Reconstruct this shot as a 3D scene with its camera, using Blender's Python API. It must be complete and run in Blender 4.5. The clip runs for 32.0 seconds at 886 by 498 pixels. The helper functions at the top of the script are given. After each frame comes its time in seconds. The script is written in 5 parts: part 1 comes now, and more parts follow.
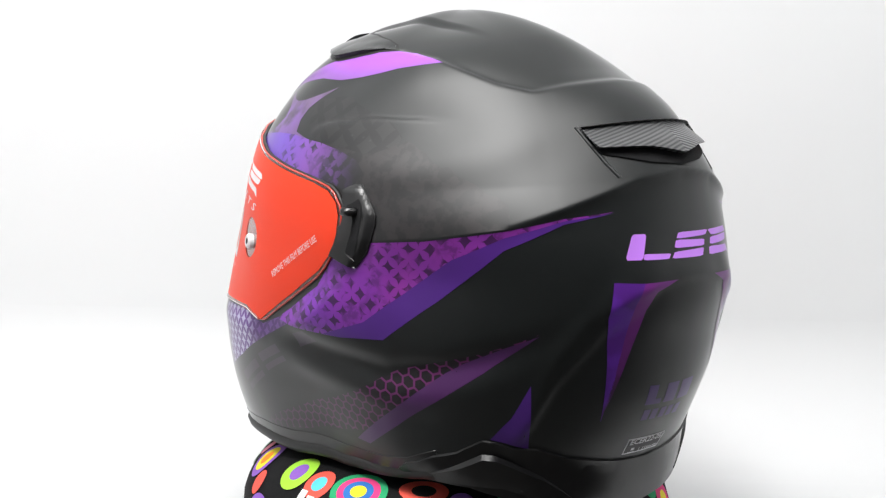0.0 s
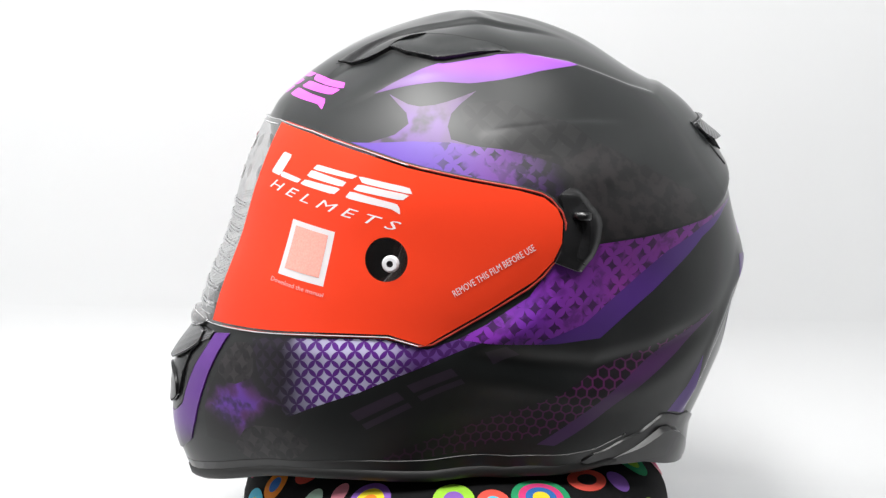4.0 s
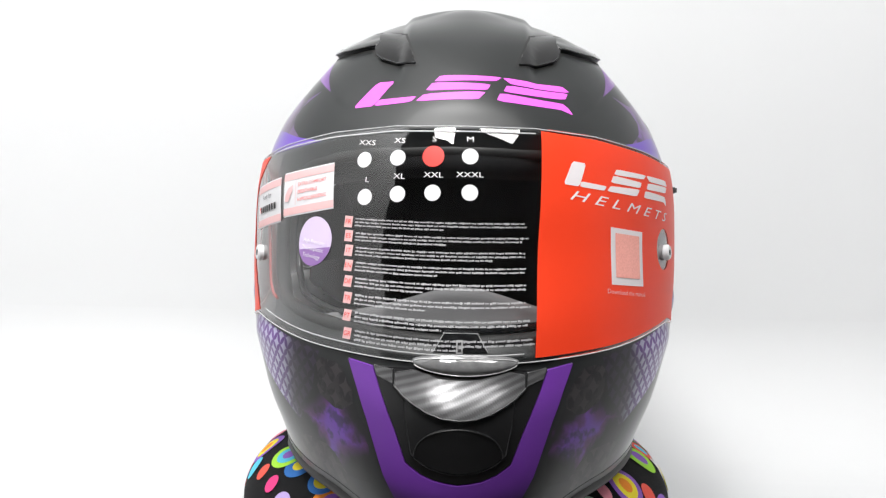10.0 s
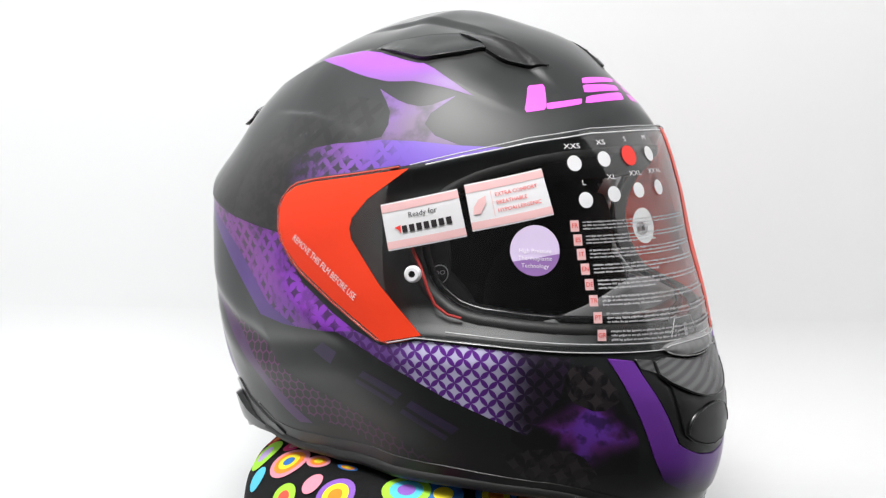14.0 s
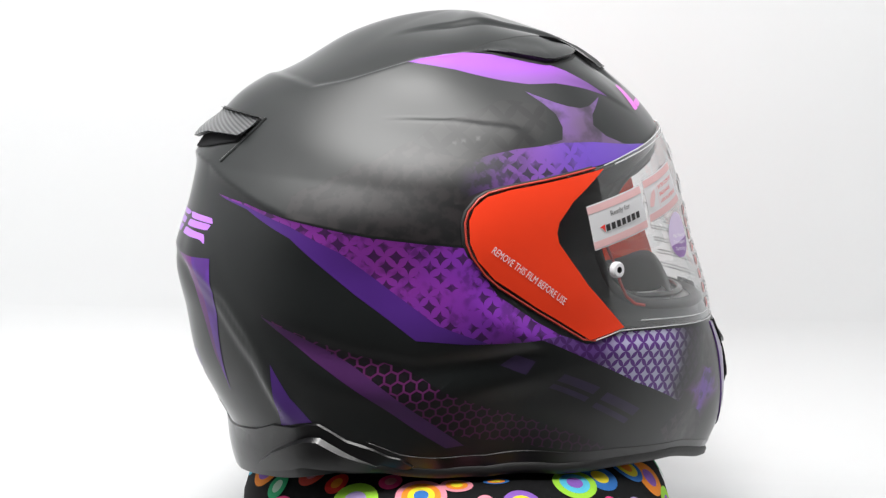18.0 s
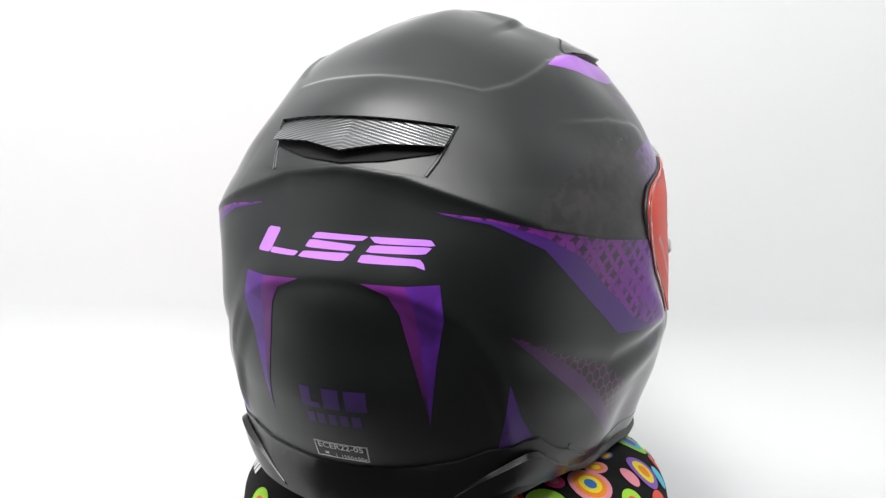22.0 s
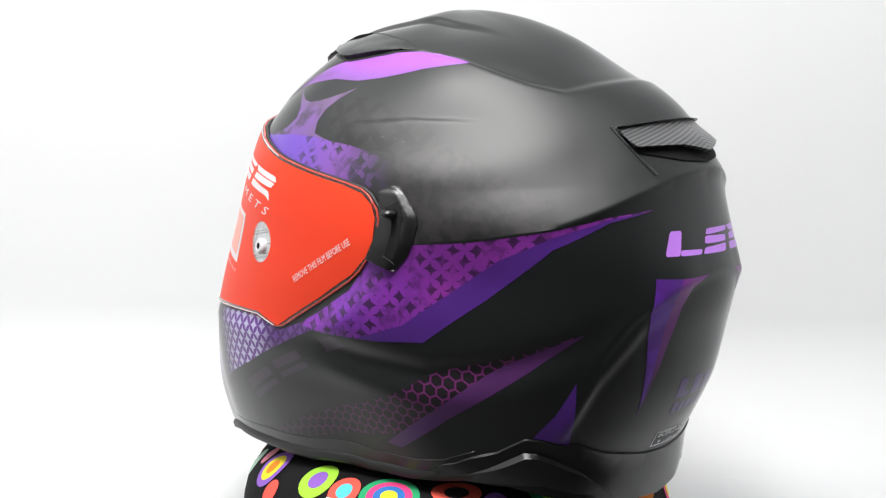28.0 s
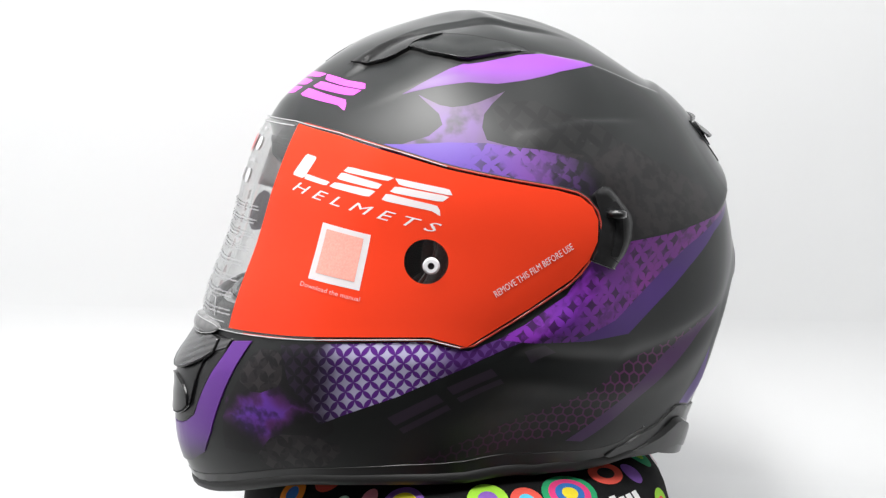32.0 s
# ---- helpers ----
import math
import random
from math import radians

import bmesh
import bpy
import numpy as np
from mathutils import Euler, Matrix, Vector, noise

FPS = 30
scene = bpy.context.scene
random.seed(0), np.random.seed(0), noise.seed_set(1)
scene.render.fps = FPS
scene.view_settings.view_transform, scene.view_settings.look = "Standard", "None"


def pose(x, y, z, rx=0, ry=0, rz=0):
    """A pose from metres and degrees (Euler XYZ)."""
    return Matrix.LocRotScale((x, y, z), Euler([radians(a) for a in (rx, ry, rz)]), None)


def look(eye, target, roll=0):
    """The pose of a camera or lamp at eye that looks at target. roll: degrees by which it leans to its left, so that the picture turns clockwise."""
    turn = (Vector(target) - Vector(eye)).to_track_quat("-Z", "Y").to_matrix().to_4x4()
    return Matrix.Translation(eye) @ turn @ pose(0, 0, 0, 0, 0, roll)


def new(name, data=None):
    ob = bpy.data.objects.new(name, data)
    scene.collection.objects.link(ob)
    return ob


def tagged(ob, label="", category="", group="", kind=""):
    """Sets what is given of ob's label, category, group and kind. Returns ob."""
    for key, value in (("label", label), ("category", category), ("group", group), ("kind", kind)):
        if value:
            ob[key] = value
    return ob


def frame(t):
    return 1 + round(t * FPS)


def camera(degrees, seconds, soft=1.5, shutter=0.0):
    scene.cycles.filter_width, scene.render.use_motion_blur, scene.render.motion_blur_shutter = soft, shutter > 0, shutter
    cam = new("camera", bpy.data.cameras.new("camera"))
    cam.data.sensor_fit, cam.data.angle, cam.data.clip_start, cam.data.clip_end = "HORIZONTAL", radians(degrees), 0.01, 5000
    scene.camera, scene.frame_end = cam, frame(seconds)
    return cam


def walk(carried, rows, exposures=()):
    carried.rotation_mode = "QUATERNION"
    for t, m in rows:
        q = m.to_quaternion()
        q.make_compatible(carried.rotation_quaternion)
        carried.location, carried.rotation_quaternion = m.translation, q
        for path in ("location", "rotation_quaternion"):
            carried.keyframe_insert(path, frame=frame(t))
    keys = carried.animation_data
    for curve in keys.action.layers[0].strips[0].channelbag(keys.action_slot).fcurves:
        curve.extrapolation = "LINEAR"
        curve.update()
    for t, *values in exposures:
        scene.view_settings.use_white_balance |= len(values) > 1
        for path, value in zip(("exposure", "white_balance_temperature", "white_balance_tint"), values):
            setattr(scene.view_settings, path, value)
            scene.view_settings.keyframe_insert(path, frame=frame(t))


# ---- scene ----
# A helmet on a ring cushion turns before a standing camera in a white photo box.
FLOOR = 0.22          # height of the helmet's own origin above the box floor
SPIN, HEADING = 13.197, 137.6

cam = camera(36.01, 32.0, soft=1.3)
EYE = Vector((0.0, -0.87, 0.1051 + FLOOR))
AHEAD = Vector((-0.0132, 0.99074, -0.13509))
walk(cam, [(0.0, look(EYE, EYE + AHEAD, 1.05)), (32.0, look(EYE, EYE + AHEAD, 1.05))])

# ---- light ----
world = bpy.data.worlds.new("room_air")
world.use_nodes = True
world.node_tree.nodes["Background"].inputs[0].default_value = (0.9, 0.95, 1.0, 1)
world.node_tree.nodes["Background"].inputs[1].default_value = 0.15
scene.world = world
scene.view_settings.exposure = 0.0


def area(name, eye, target, sx, sy, watts, color=(1, 1, 1)):
    data = bpy.data.lights.new(name, "AREA")
    data.shape, data.size, data.size_y, data.energy, data.color = "RECTANGLE", sx, sy, watts, color
    ob = new(name, data)
    ob.matrix_world = look(eye, target)
    return ob


# a long strip over the front; unseen fills added: a panel turned to the left side, a weak strip turned to the back wall
area("left_wall_fill", (-0.18, -0.56, 1.14), (-0.58, -0.46, FLOOR + 0.10), 0.50, 0.24, 12.5, (1.0, 0.99, 0.98))
area("front_light_panel", (-0.16, -0.44, 1.12), (0.0, 0.02, FLOOR + 0.14), 1.40, 0.20, 15.6, (1.0, 0.99, 0.98))
area("back_wall_fill", (0.05, -0.02, 1.21), (0.05, 0.294, 0.22), 0.8, 0.2, 0.95, (1.0, 0.99, 0.98))

# ---- materials ----


class Nodes:
    """Short hand for the node tree of one material."""

    def __init__(self, name):
        self.mat = bpy.data.materials.new(name)
        self.mat.use_nodes = True
        self.tree = self.mat.node_tree
        self.bsdf = self.tree.nodes["Principled BSDF"]
        self.out = self.tree.nodes["Material Output"]

    def node(self, kind):
        return self.tree.nodes.new(kind)

    def put(self, socket, value):
        if isinstance(value, bpy.types.NodeSocket):
            self.tree.links.new(value, socket)
        elif isinstance(value, tuple) and len(value) == 3 and socket.type == "RGBA":
            socket.default_value = (*value, 1)
        else:
            socket.default_value = value

    def math(self, op, a, b=0.0, c=0.0, clamp=False):
        n = self.node("ShaderNodeMath")
        n.operation, n.use_clamp = op, clamp
        for s, v in zip(n.inputs, (a, b, c)):
            self.put(s, v)
        return n.outputs[0]

    def mix(self, f, a, b):
        n = self.node("ShaderNodeMix")
        n.data_type = "RGBA"
        self.put(n.inputs[0], f)
        self.put(n.inputs[6], a)
        self.put(n.inputs[7], b)
        return n.outputs[2]

    def smooth(self, x, lo, hi):
        n = self.node("ShaderNodeMapRange")
        n.interpolation_type = "SMOOTHSTEP"
        self.put(n.inputs[0], x)
        n.inputs[1].default_value, n.inputs[2].default_value = lo, hi
        return n.outputs[0]

    def uv(self):
        n = self.node("ShaderNodeUVMap")
        n.uv_map = "UVMap"
        s = self.node("ShaderNodeSeparateXYZ")
        self.tree.links.new(n.outputs[0], s.inputs[0])
        return s.outputs[0], s.outputs[1]

    def noise(self, scale, detail=3.0, space="Object"):
        co = self.node("ShaderNodeTexCoord")
        n = self.node("ShaderNodeTexNoise")
        n.inputs["Scale"].default_value, n.inputs["Detail"].default_value = scale, detail
        self.tree.links.new(co.outputs[space], n.inputs["Vector"])
        return n.outputs["Fac"]

    def bump(self, height, strength, distance=0.001):
        b = self.node("ShaderNodeBump")
        b.inputs["Strength"].default_value, b.inputs["Distance"].default_value = strength, distance
        self.put(b.inputs["Height"], height)
        self.put(self.bsdf.inputs["Normal"], b.outputs[0])

    def set(self, color=None, rough=None, metal=None, spec=None, coat=None, coat_rough=None):
        for key, v in (("Base Color", color), ("Roughness", rough), ("Metallic", metal), ("Specular IOR Level", spec),
                       ("Coat Weight", coat), ("Coat Roughness", coat_rough)):
            if v is not None:
                self.put(self.bsdf.inputs[key], v)
        return self

    def flowers(self, pitch, power=0.62, size=0.93, torn=0.0):
        """Overlapping-circle print: 1 inside the four-pointed stars, 0 on the petals between them; torn shifts it unevenly."""
        u, v = self.uv()
        if torn:
            u = self.math("ADD", u, self.math("MULTIPLY", self.math("SUBTRACT", self.noise(130.0, 2.0), 0.5), torn))
            v = self.math("ADD", v, self.math("MULTIPLY", self.math("SUBTRACT", self.noise(170.0, 2.0), 0.5), torn))
        k = 1.0 / pitch
        a = self.math("MULTIPLY", self.math("ADD", u, v), 0.7071 * k)
        b = self.math("MULTIPLY", self.math("SUBTRACT", u, v), 0.7071 * k)
        a = self.math("SUBTRACT", self.math("FRACT", a), 0.5)
        b = self.math("SUBTRACT", self.math("FRACT", b), 0.5)
        x = self.math("POWER", self.math("ABSOLUTE", self.math("ADD", a, b)), power)
        y = self.math("POWER", self.math("ABSOLUTE", self.math("SUBTRACT", a, b)), power)
        s = self.math("ADD", x, y)
        return self.smooth(s, size + 0.04, size - 0.04)

    def hexes(self, pitch):
        """Honeycomb print: 1 inside the cells, 0 on the lines between them."""
        u, v = self.uv()
        x, y = self.math("MULTIPLY", u, 1.0 / pitch), self.math("MULTIPLY", v, 1.25 / pitch)
        best = None
        for shift in (0.0, 0.5):
            a = self.math("SUBTRACT", self.math("FRACT", self.math("ADD", x, shift)), 0.5)
            b = self.math("FRACT", self.math("ADD", self.math("MULTIPLY", y, 0.57735), shift))
            b = self.math("MULTIPLY", self.math("SUBTRACT", b, 0.5), 1.73205)
            a, b = self.math("ABSOLUTE", a), self.math("ABSOLUTE", b)
            d = self.math("MAXIMUM", a, self.math("ADD", self.math("MULTIPLY", a, 0.5), self.math("MULTIPLY", b, 0.866)))
            best = d if best is None else self.math("MINIMUM", best, d)
        return self.smooth(best, 0.45, 0.385)


def plain(name, color, rough=0.5, metal=0.0, spec=0.5, grain=0.0, grain_scale=900.0, vary=0.12, vary_scale=25.0):
    n = Nodes(name)
    f = n.noise(vary_scale)
    dark = tuple(c * (1 - vary) for c in color)
    lite = tuple(min(1, c * (1 + vary)) for c in color)
    n.set(n.mix(f, dark, lite), rough, metal, spec)
    if grain:
        n.bump(n.noise(grain_scale, 2.0), grain)
    return n.mat


BLACK = (0.014, 0.015, 0.016)

M = {}
n = Nodes("matt_black_shell")
f = n.noise(14.0, 4.0)
n.set(n.mix(f, (0.0088, 0.0102, 0.0104), (0.0128, 0.0146, 0.0148)), n.math("ADD", 0.34, n.math("MULTIPLY", n.noise(60.0), 0.07)), 0.0, 0.60)
n.bump(n.noise(2600.0, 1.0), 0.05, 0.0003)
M["shell"] = n.mat
M["trim"] = plain("satin_black_trim", (0.009, 0.009, 0.0095), 0.33, 0, 0.5, 0.08, 1800)
M["gloss_black"] = plain("gloss_black_plastic", (0.010, 0.010, 0.011), 0.16)
M["skirt"] = plain("black_skirt_plastic", (0.006, 0.006, 0.0065), 0.30, 0, 0.5, 0.05, 1800)
M["hinge"] = plain("matt_black_hinge_plastic", (0.008, 0.008, 0.0085), 0.30, 0, 0.5, 0.05, 1800)
M["rubber"] = plain("black_rubber", (0.012, 0.012, 0.012), 0.55)
M["lining"] = plain("black_lining_cloth", (0.012, 0.012, 0.013), 0.9, 0, 0.2, 0.15, 500)
M["pad"] = plain("grey_pad_cloth", (0.030, 0.030, 0.032), 0.95, 0, 0.2, 0.2, 500)
M["guard"] = plain("grey_soft_guard", (0.15, 0.15, 0.153), 0.7, 0, 0.3, 0.1, 700)
M["red_piping"] = plain("red_piping_cloth", (0.35, 0.015, 0.012), 0.7)
M["pink"] = plain("pink_print", (0.80, 0.10, 0.75), 0.42, vary=0.05)
M["lilac"] = plain("lilac_print", (0.50, 0.20, 0.80), 0.42, vary=0.10)
M["white"] = plain("white_print", (0.82, 0.82, 0.84), 0.45, vary=0.03)
M["soft_white"] = plain("thin_white_print", (0.40, 0.40, 0.41), 0.5, vary=0.05)
M["red_print"] = plain("red_print", (0.75, 0.03, 0.02), 0.45)
M["black_print"] = plain("black_print", (0.015, 0.012, 0.014), 0.5)
M["blush"] = plain("pale_pink_print", (0.85, 0.52, 0.52), 0.45, vary=0.03)
M["dim_print"] = plain("dim_purple_print", (0.060, 0.024, 0.15), 0.42, vary=0.2)
M["jaw_print"] = plain("dusky_purple_print", (0.034, 0.021, 0.060), 0.42, vary=0.45, vary_scale=60)
M["ghost"] = plain("ghost_print", (0.036, 0.024, 0.042), 0.42, vary=0.2)
M["brass"] = plain("worn_brass", (0.55, 0.42, 0.20), 0.28, 1.0, vary=0.3, vary_scale=300)
for key in ("white", "blush"):
    tree = M[key].node_tree
    back = tree.nodes.new("ShaderNodeBsdfTranslucent")
    back.inputs[0].default_value = (0.8, 0.76, 0.76, 1)
    both_ways = tree.nodes.new("ShaderNodeMixShader")
    both_ways.inputs[0].default_value = 0.22
    tree.links.new(tree.nodes["Principled BSDF"].outputs[0], both_ways.inputs[1])
    tree.links.new(back.outputs[0], both_ways.inputs[2])
    tree.links.new(both_ways.outputs[0], tree.nodes["Material Output"].inputs[0])
M["code_tint"] = plain("speckled_pink_print", (0.90, 0.36, 0.30), 0.45, vary=0.25, vary_scale=900)
M["dot_lilac"] = plain("lilac_label", (0.60, 0.50, 0.70), 0.45, vary=0.04)
M["plum"] = plain("plum_label", (0.25, 0.13, 0.36), 0.45, vary=0.06)

n = Nodes("orange_red_film")
f = n.noise(9.0, 3.0)
n.set(n.mix(f, (0.99, 0.058, 0.017), (1.0, 0.067, 0.021)), 0.34, 0, 0.25)
n.bump(n.noise(35.0, 2.0), 0.06, 0.002)
tl = n.node("ShaderNodeBsdfTranslucent")
tl.inputs[0].default_value = (1.0, 0.10, 0.045, 1)
mx = n.node("ShaderNodeMixShader")
mx.inputs[0].default_value = 0.24
n.tree.links.new(n.bsdf.outputs[0], mx.inputs[1])
n.tree.links.new(tl.outputs[0], mx.inputs[2])
n.tree.links.new(mx.outputs[0], n.out.inputs[0])
M["film"] = n.mat


def violet_star(n):
    """A soft four-pointed star beside the chin: how much of it there is, and its colour."""
    u, v = n.uv()
    wob = n.math("MULTIPLY", n.math("SUBTRACT", n.noise(85.0, 3.0), 0.5), 0.014)
    du = n.math("ABSOLUTE", n.math("ADD", n.math("SUBTRACT", n.math("ABSOLUTE", u), 0.0630), wob))
    dv = n.math("ABSOLUTE", n.math("SUBTRACT", n.math("ADD", v, 0.0800), wob))
    arms = n.math("ADD", n.math("POWER", n.math("MULTIPLY", du, 1 / 0.0290), 0.74), n.math("POWER", n.math("MULTIPLY", dv, 1 / 0.0240), 0.74))
    near = n.smooth(arms, 1.10, 0.42)
    spot = n.smooth(n.noise(120.0, 3.0), 0.36, 0.52)
    glow = n.math("MULTIPLY", near, n.math("ADD", 0.30, n.math("MULTIPLY", spot, 0.70)))
    core = n.smooth(n.math("ADD", arms, n.math("MULTIPLY", n.math("SUBTRACT", n.noise(60.0, 1.0), 0.5), 0.9)), 0.85, 0.40)
    return glow, n.mix(core, (0.115, 0.022, 0.165), (0.125, 0.034, 0.34))


# chin stars: pale lilac on purple, darkening towards the front and the tail
n = Nodes("star_print")
star = n.flowers(0.0064, 0.60, 0.95)
u, v = n.uv()
au = n.math("ABSOLUTE", u)
front = n.smooth(n.math("ADD", au, n.math("MULTIPLY", n.math("SUBTRACT", n.noise(60.0, 2.0), 0.5), 0.016)), 0.090, 0.122)
tail = n.smooth(au, 0.172, 0.148)
glow, violet = violet_star(n)
pale = n.mix(front, n.mix(glow, (0.022, 0.014, 0.030), violet), n.mix(tail, (0.10, 0.040, 0.19), (0.47, 0.45, 0.63)))
petal = n.mix(front, n.mix(glow, (0.009, 0.008, 0.012), violet), n.mix(tail, (0.050, 0.012, 0.10), (0.105, 0.018, 0.23)))
n.set(n.mix(star, petal, pale), 0.39)
M["stars"] = n.mat

# broad band behind the visor: violet with dark torn stars, plain blue-violet along its lower edge
n = Nodes("band_print")
star = n.flowers(0.0084, 0.62, 0.86, 0.0032)
cloud = n.smooth(n.noise(95.0, 4.0), 0.36, 0.54)
u, v = n.uv()
tone = n.smooth(n.math("ABSOLUTE", u), 0.235, 0.30)
base = n.mix(tone, n.mix(n.noise(45.0, 2.0), (0.14, 0.026, 0.34), (0.22, 0.030, 0.36)), n.mix(n.noise(45.0, 2.0), (0.17, 0.026, 0.29), (0.26, 0.030, 0.29)))
worn = n.smooth(n.noise(240.0, 3.0), 0.36, 0.60)
dark = n.math("MAXIMUM", n.math("MULTIPLY", star, cloud), n.math("MULTIPLY", n.math("MULTIPLY", worn, n.smooth(n.noise(60.0, 2.0), 0.50, 0.64)), 0.55))
n.set(n.mix(n.math("MULTIPLY", dark, 0.88), base, (0.030, 0.011, 0.045)), 0.40)
M["band"] = n.mat
M["band_edge"] = plain("blue_violet_print", (0.075, 0.020, 0.205), 0.40, vary=0.18)

n = Nodes("brow_print")
star = n.flowers(0.0092, 0.72, 0.78, 0.0045)
cloud = n.smooth(n.noise(75.0, 4.0), 0.36, 0.58)
u, v = n.uv()
au = n.math("ABSOLUTE", u)
torn = n.math("MAXIMUM", n.math("MULTIPLY", star, cloud), n.math("MULTIPLY", n.smooth(n.noise(150.0, 3.0), 0.46, 0.58), n.smooth(au, 0.20, 0.245)))
ground = n.mix(n.smooth(au, 0.165, 0.225), (0.125, 0.055, 0.40), (0.17, 0.060, 0.30))
col = n.mix(n.math("MULTIPLY", torn, n.smooth(au, 0.160, 0.195)), ground, (0.030, 0.022, 0.048))
n.set(n.mix(n.smooth(au, 0.262, 0.205), (0.0077, 0.0082, 0.0087), col), 0.335, 0.0, 0.72)
M["brow"] = n.mat

n = Nodes("stripe_print")
u, v = n.uv()
au = n.math("ABSOLUTE", u)
n.set(n.mix(n.smooth(au, 0.10, 0.18), (0.10, 0.04, 0.16), n.mix(n.smooth(v, 0.118, 0.135), (0.19, 0.075, 0.31), (0.29, 0.075, 0.48))), 0.40)
M["stripe"] = n.mat

n = Nodes("mauve_star_print")
f = n.smooth(n.noise(30.0, 2.0), 0.35, 0.65)
g = n.smooth(n.noise(70.0, 3.0), 0.30, 0.55)
n.set(n.mix(g, (0.045, 0.032, 0.055), n.mix(f, (0.12, 0.075, 0.15), (0.15, 0.068, 0.27))), 0.39)
M["mauve"] = n.mat

n = Nodes("grey_star_print")
star = n.flowers(0.016, 0.8, 0.78)
n.set(n.mix(star, (0.0077, 0.0082, 0.0087), (0.015, 0.015, 0.0155)), 0.335, 0.0, 0.72)
M["grey_stars"] = n.mat

n = Nodes("faded_dust_print")
f = n.smooth(n.noise(160.0, 3.0), 0.42, 0.56)
n.set(n.mix(f, (0.0080, 0.0082, 0.0086), (0.018, 0.0155, 0.0165)), 0.39)
M["dust"] = n.mat

n = Nodes("chain_print")
star = n.hexes(0.0074)
u, v = n.uv()
f = n.smooth(n.math("ABSOLUTE", u), 0.13, 0.26)
line = n.mix(f, (0.030, 0.011, 0.030), (0.11, 0.018, 0.095))
n.set(n.mix(star, line, (0.010, 0.008, 0.011)), 0.39)
M["chain"] = n.mat
n = Nodes("spear_print")
u, v = n.uv()
n.set(n.mix(n.smooth(n.math("ABSOLUTE", u), 0.24, 0.32), (0.075, 0.032, 0.12), (0.065, 0.018, 0.09)), 0.39)
M["spear"] = n.mat

n = Nodes("chin_purple")
u, v = n.uv()
# purple goes to black low down: falling light put into the colour
n.set(n.mix(n.smooth(v, -0.099, -0.084), BLACK, n.mix(n.noise(20.0), (0.115, 0.028, 0.25), (0.130, 0.033, 0.28))), 0.36)
M["chin_purple"] = n.mat

n = Nodes("cluster_print")
f = n.smooth(n.noise(75.0, 2.0), 0.44, 0.60)
g = n.smooth(n.noise(40.0, 1.0), 0.4, 0.6)
n.set(n.mix(f, (0.010, 0.008, 0.011), n.mix(g, (0.020, 0.012, 0.022), (0.045, 0.012, 0.055))), 0.39)
M["cluster"] = n.mat

n = Nodes("violet_star_print")
glow, violet = violet_star(n)
n.set(n.mix(glow, (0.0078, 0.0080, 0.0088), violet), 0.37)
M["star_violet"] = n.mat

n = Nodes("lace_print")
star = n.flowers(0.0086, 0.62, 0.84, 0.0024)
f = n.smooth(n.noise(160.0, 3.0), 0.45, 0.55)
n.set(n.mix(n.math("MAXIMUM", n.math("MULTIPLY", star, 0.9), n.math("MULTIPLY", f, 0.45)), (0.008, 0.0078, 0.009), (0.034, 0.028, 0.031)), 0.39)
M["lace"] = n.mat

n = Nodes("tooth_print")
u, v = n.uv()
f = n.smooth(n.noise(55.0, 2.0), 0.42, 0.6)
n.set(n.mix(f, (0.115, 0.022, 0.34), (0.085, 0.016, 0.22)), 0.39)
M["tooth"] = n.mat
n = Nodes("tooth_inner_print")
f = n.smooth(n.noise(90.0, 2.0), 0.42, 0.6)
u, v = n.uv()
n.set(n.mix(n.smooth(v, -0.075, -0.01), n.mix(f, (0.075, 0.012, 0.10), (0.040, 0.010, 0.045)), (0.17, 0.02, 0.22)), 0.39)
M["tooth_inner"] = n.mat


def stripes(name, pitch, a, b, rough, axis, metal=0.0):
    n = Nodes(name)
    u, v = n.uv()
    bow = n.math("ADD", v, n.math("MULTIPLY", n.math("ABSOLUTE", n.math("SUBTRACT", n.math("ABSOLUTE", u), 0.44)), axis))
    w = n.math("SINE", n.math("MULTIPLY", bow, 6.2832 / pitch))
    n.set(n.mix(n.smooth(w, -0.6, 0.6), a, b), rough, metal)
    n.bump(w, 0.3, 0.0006)
    return n.mat


M["louvre"] = stripes("ribbed_grey_plastic", 0.0019, (0.055, 0.056, 0.058), (0.125, 0.127, 0.130), 0.30, 0.28, 0.3)
n = Nodes("carbon_weave")
u, v = n.uv()
w = n.math("SINE", n.math("MULTIPLY", n.math("ADD", v, n.math("MULTIPLY", u, -0.25)), 6.2832 / 0.0026))
w2 = n.math("SINE", n.math("MULTIPLY", n.math("ADD", u, v), 6.2832 / 0.0012))
f = n.smooth(n.math("ADD", w, n.math("MULTIPLY", w2, 0.5)), -0.8, 0.8)
n.set(n.mix(f, (0.085, 0.085, 0.087), (0.15, 0.15, 0.154)), 0.26, 0.5)
n.bump(w, 0.05, 0.0005)
M["carbon"] = n.mat

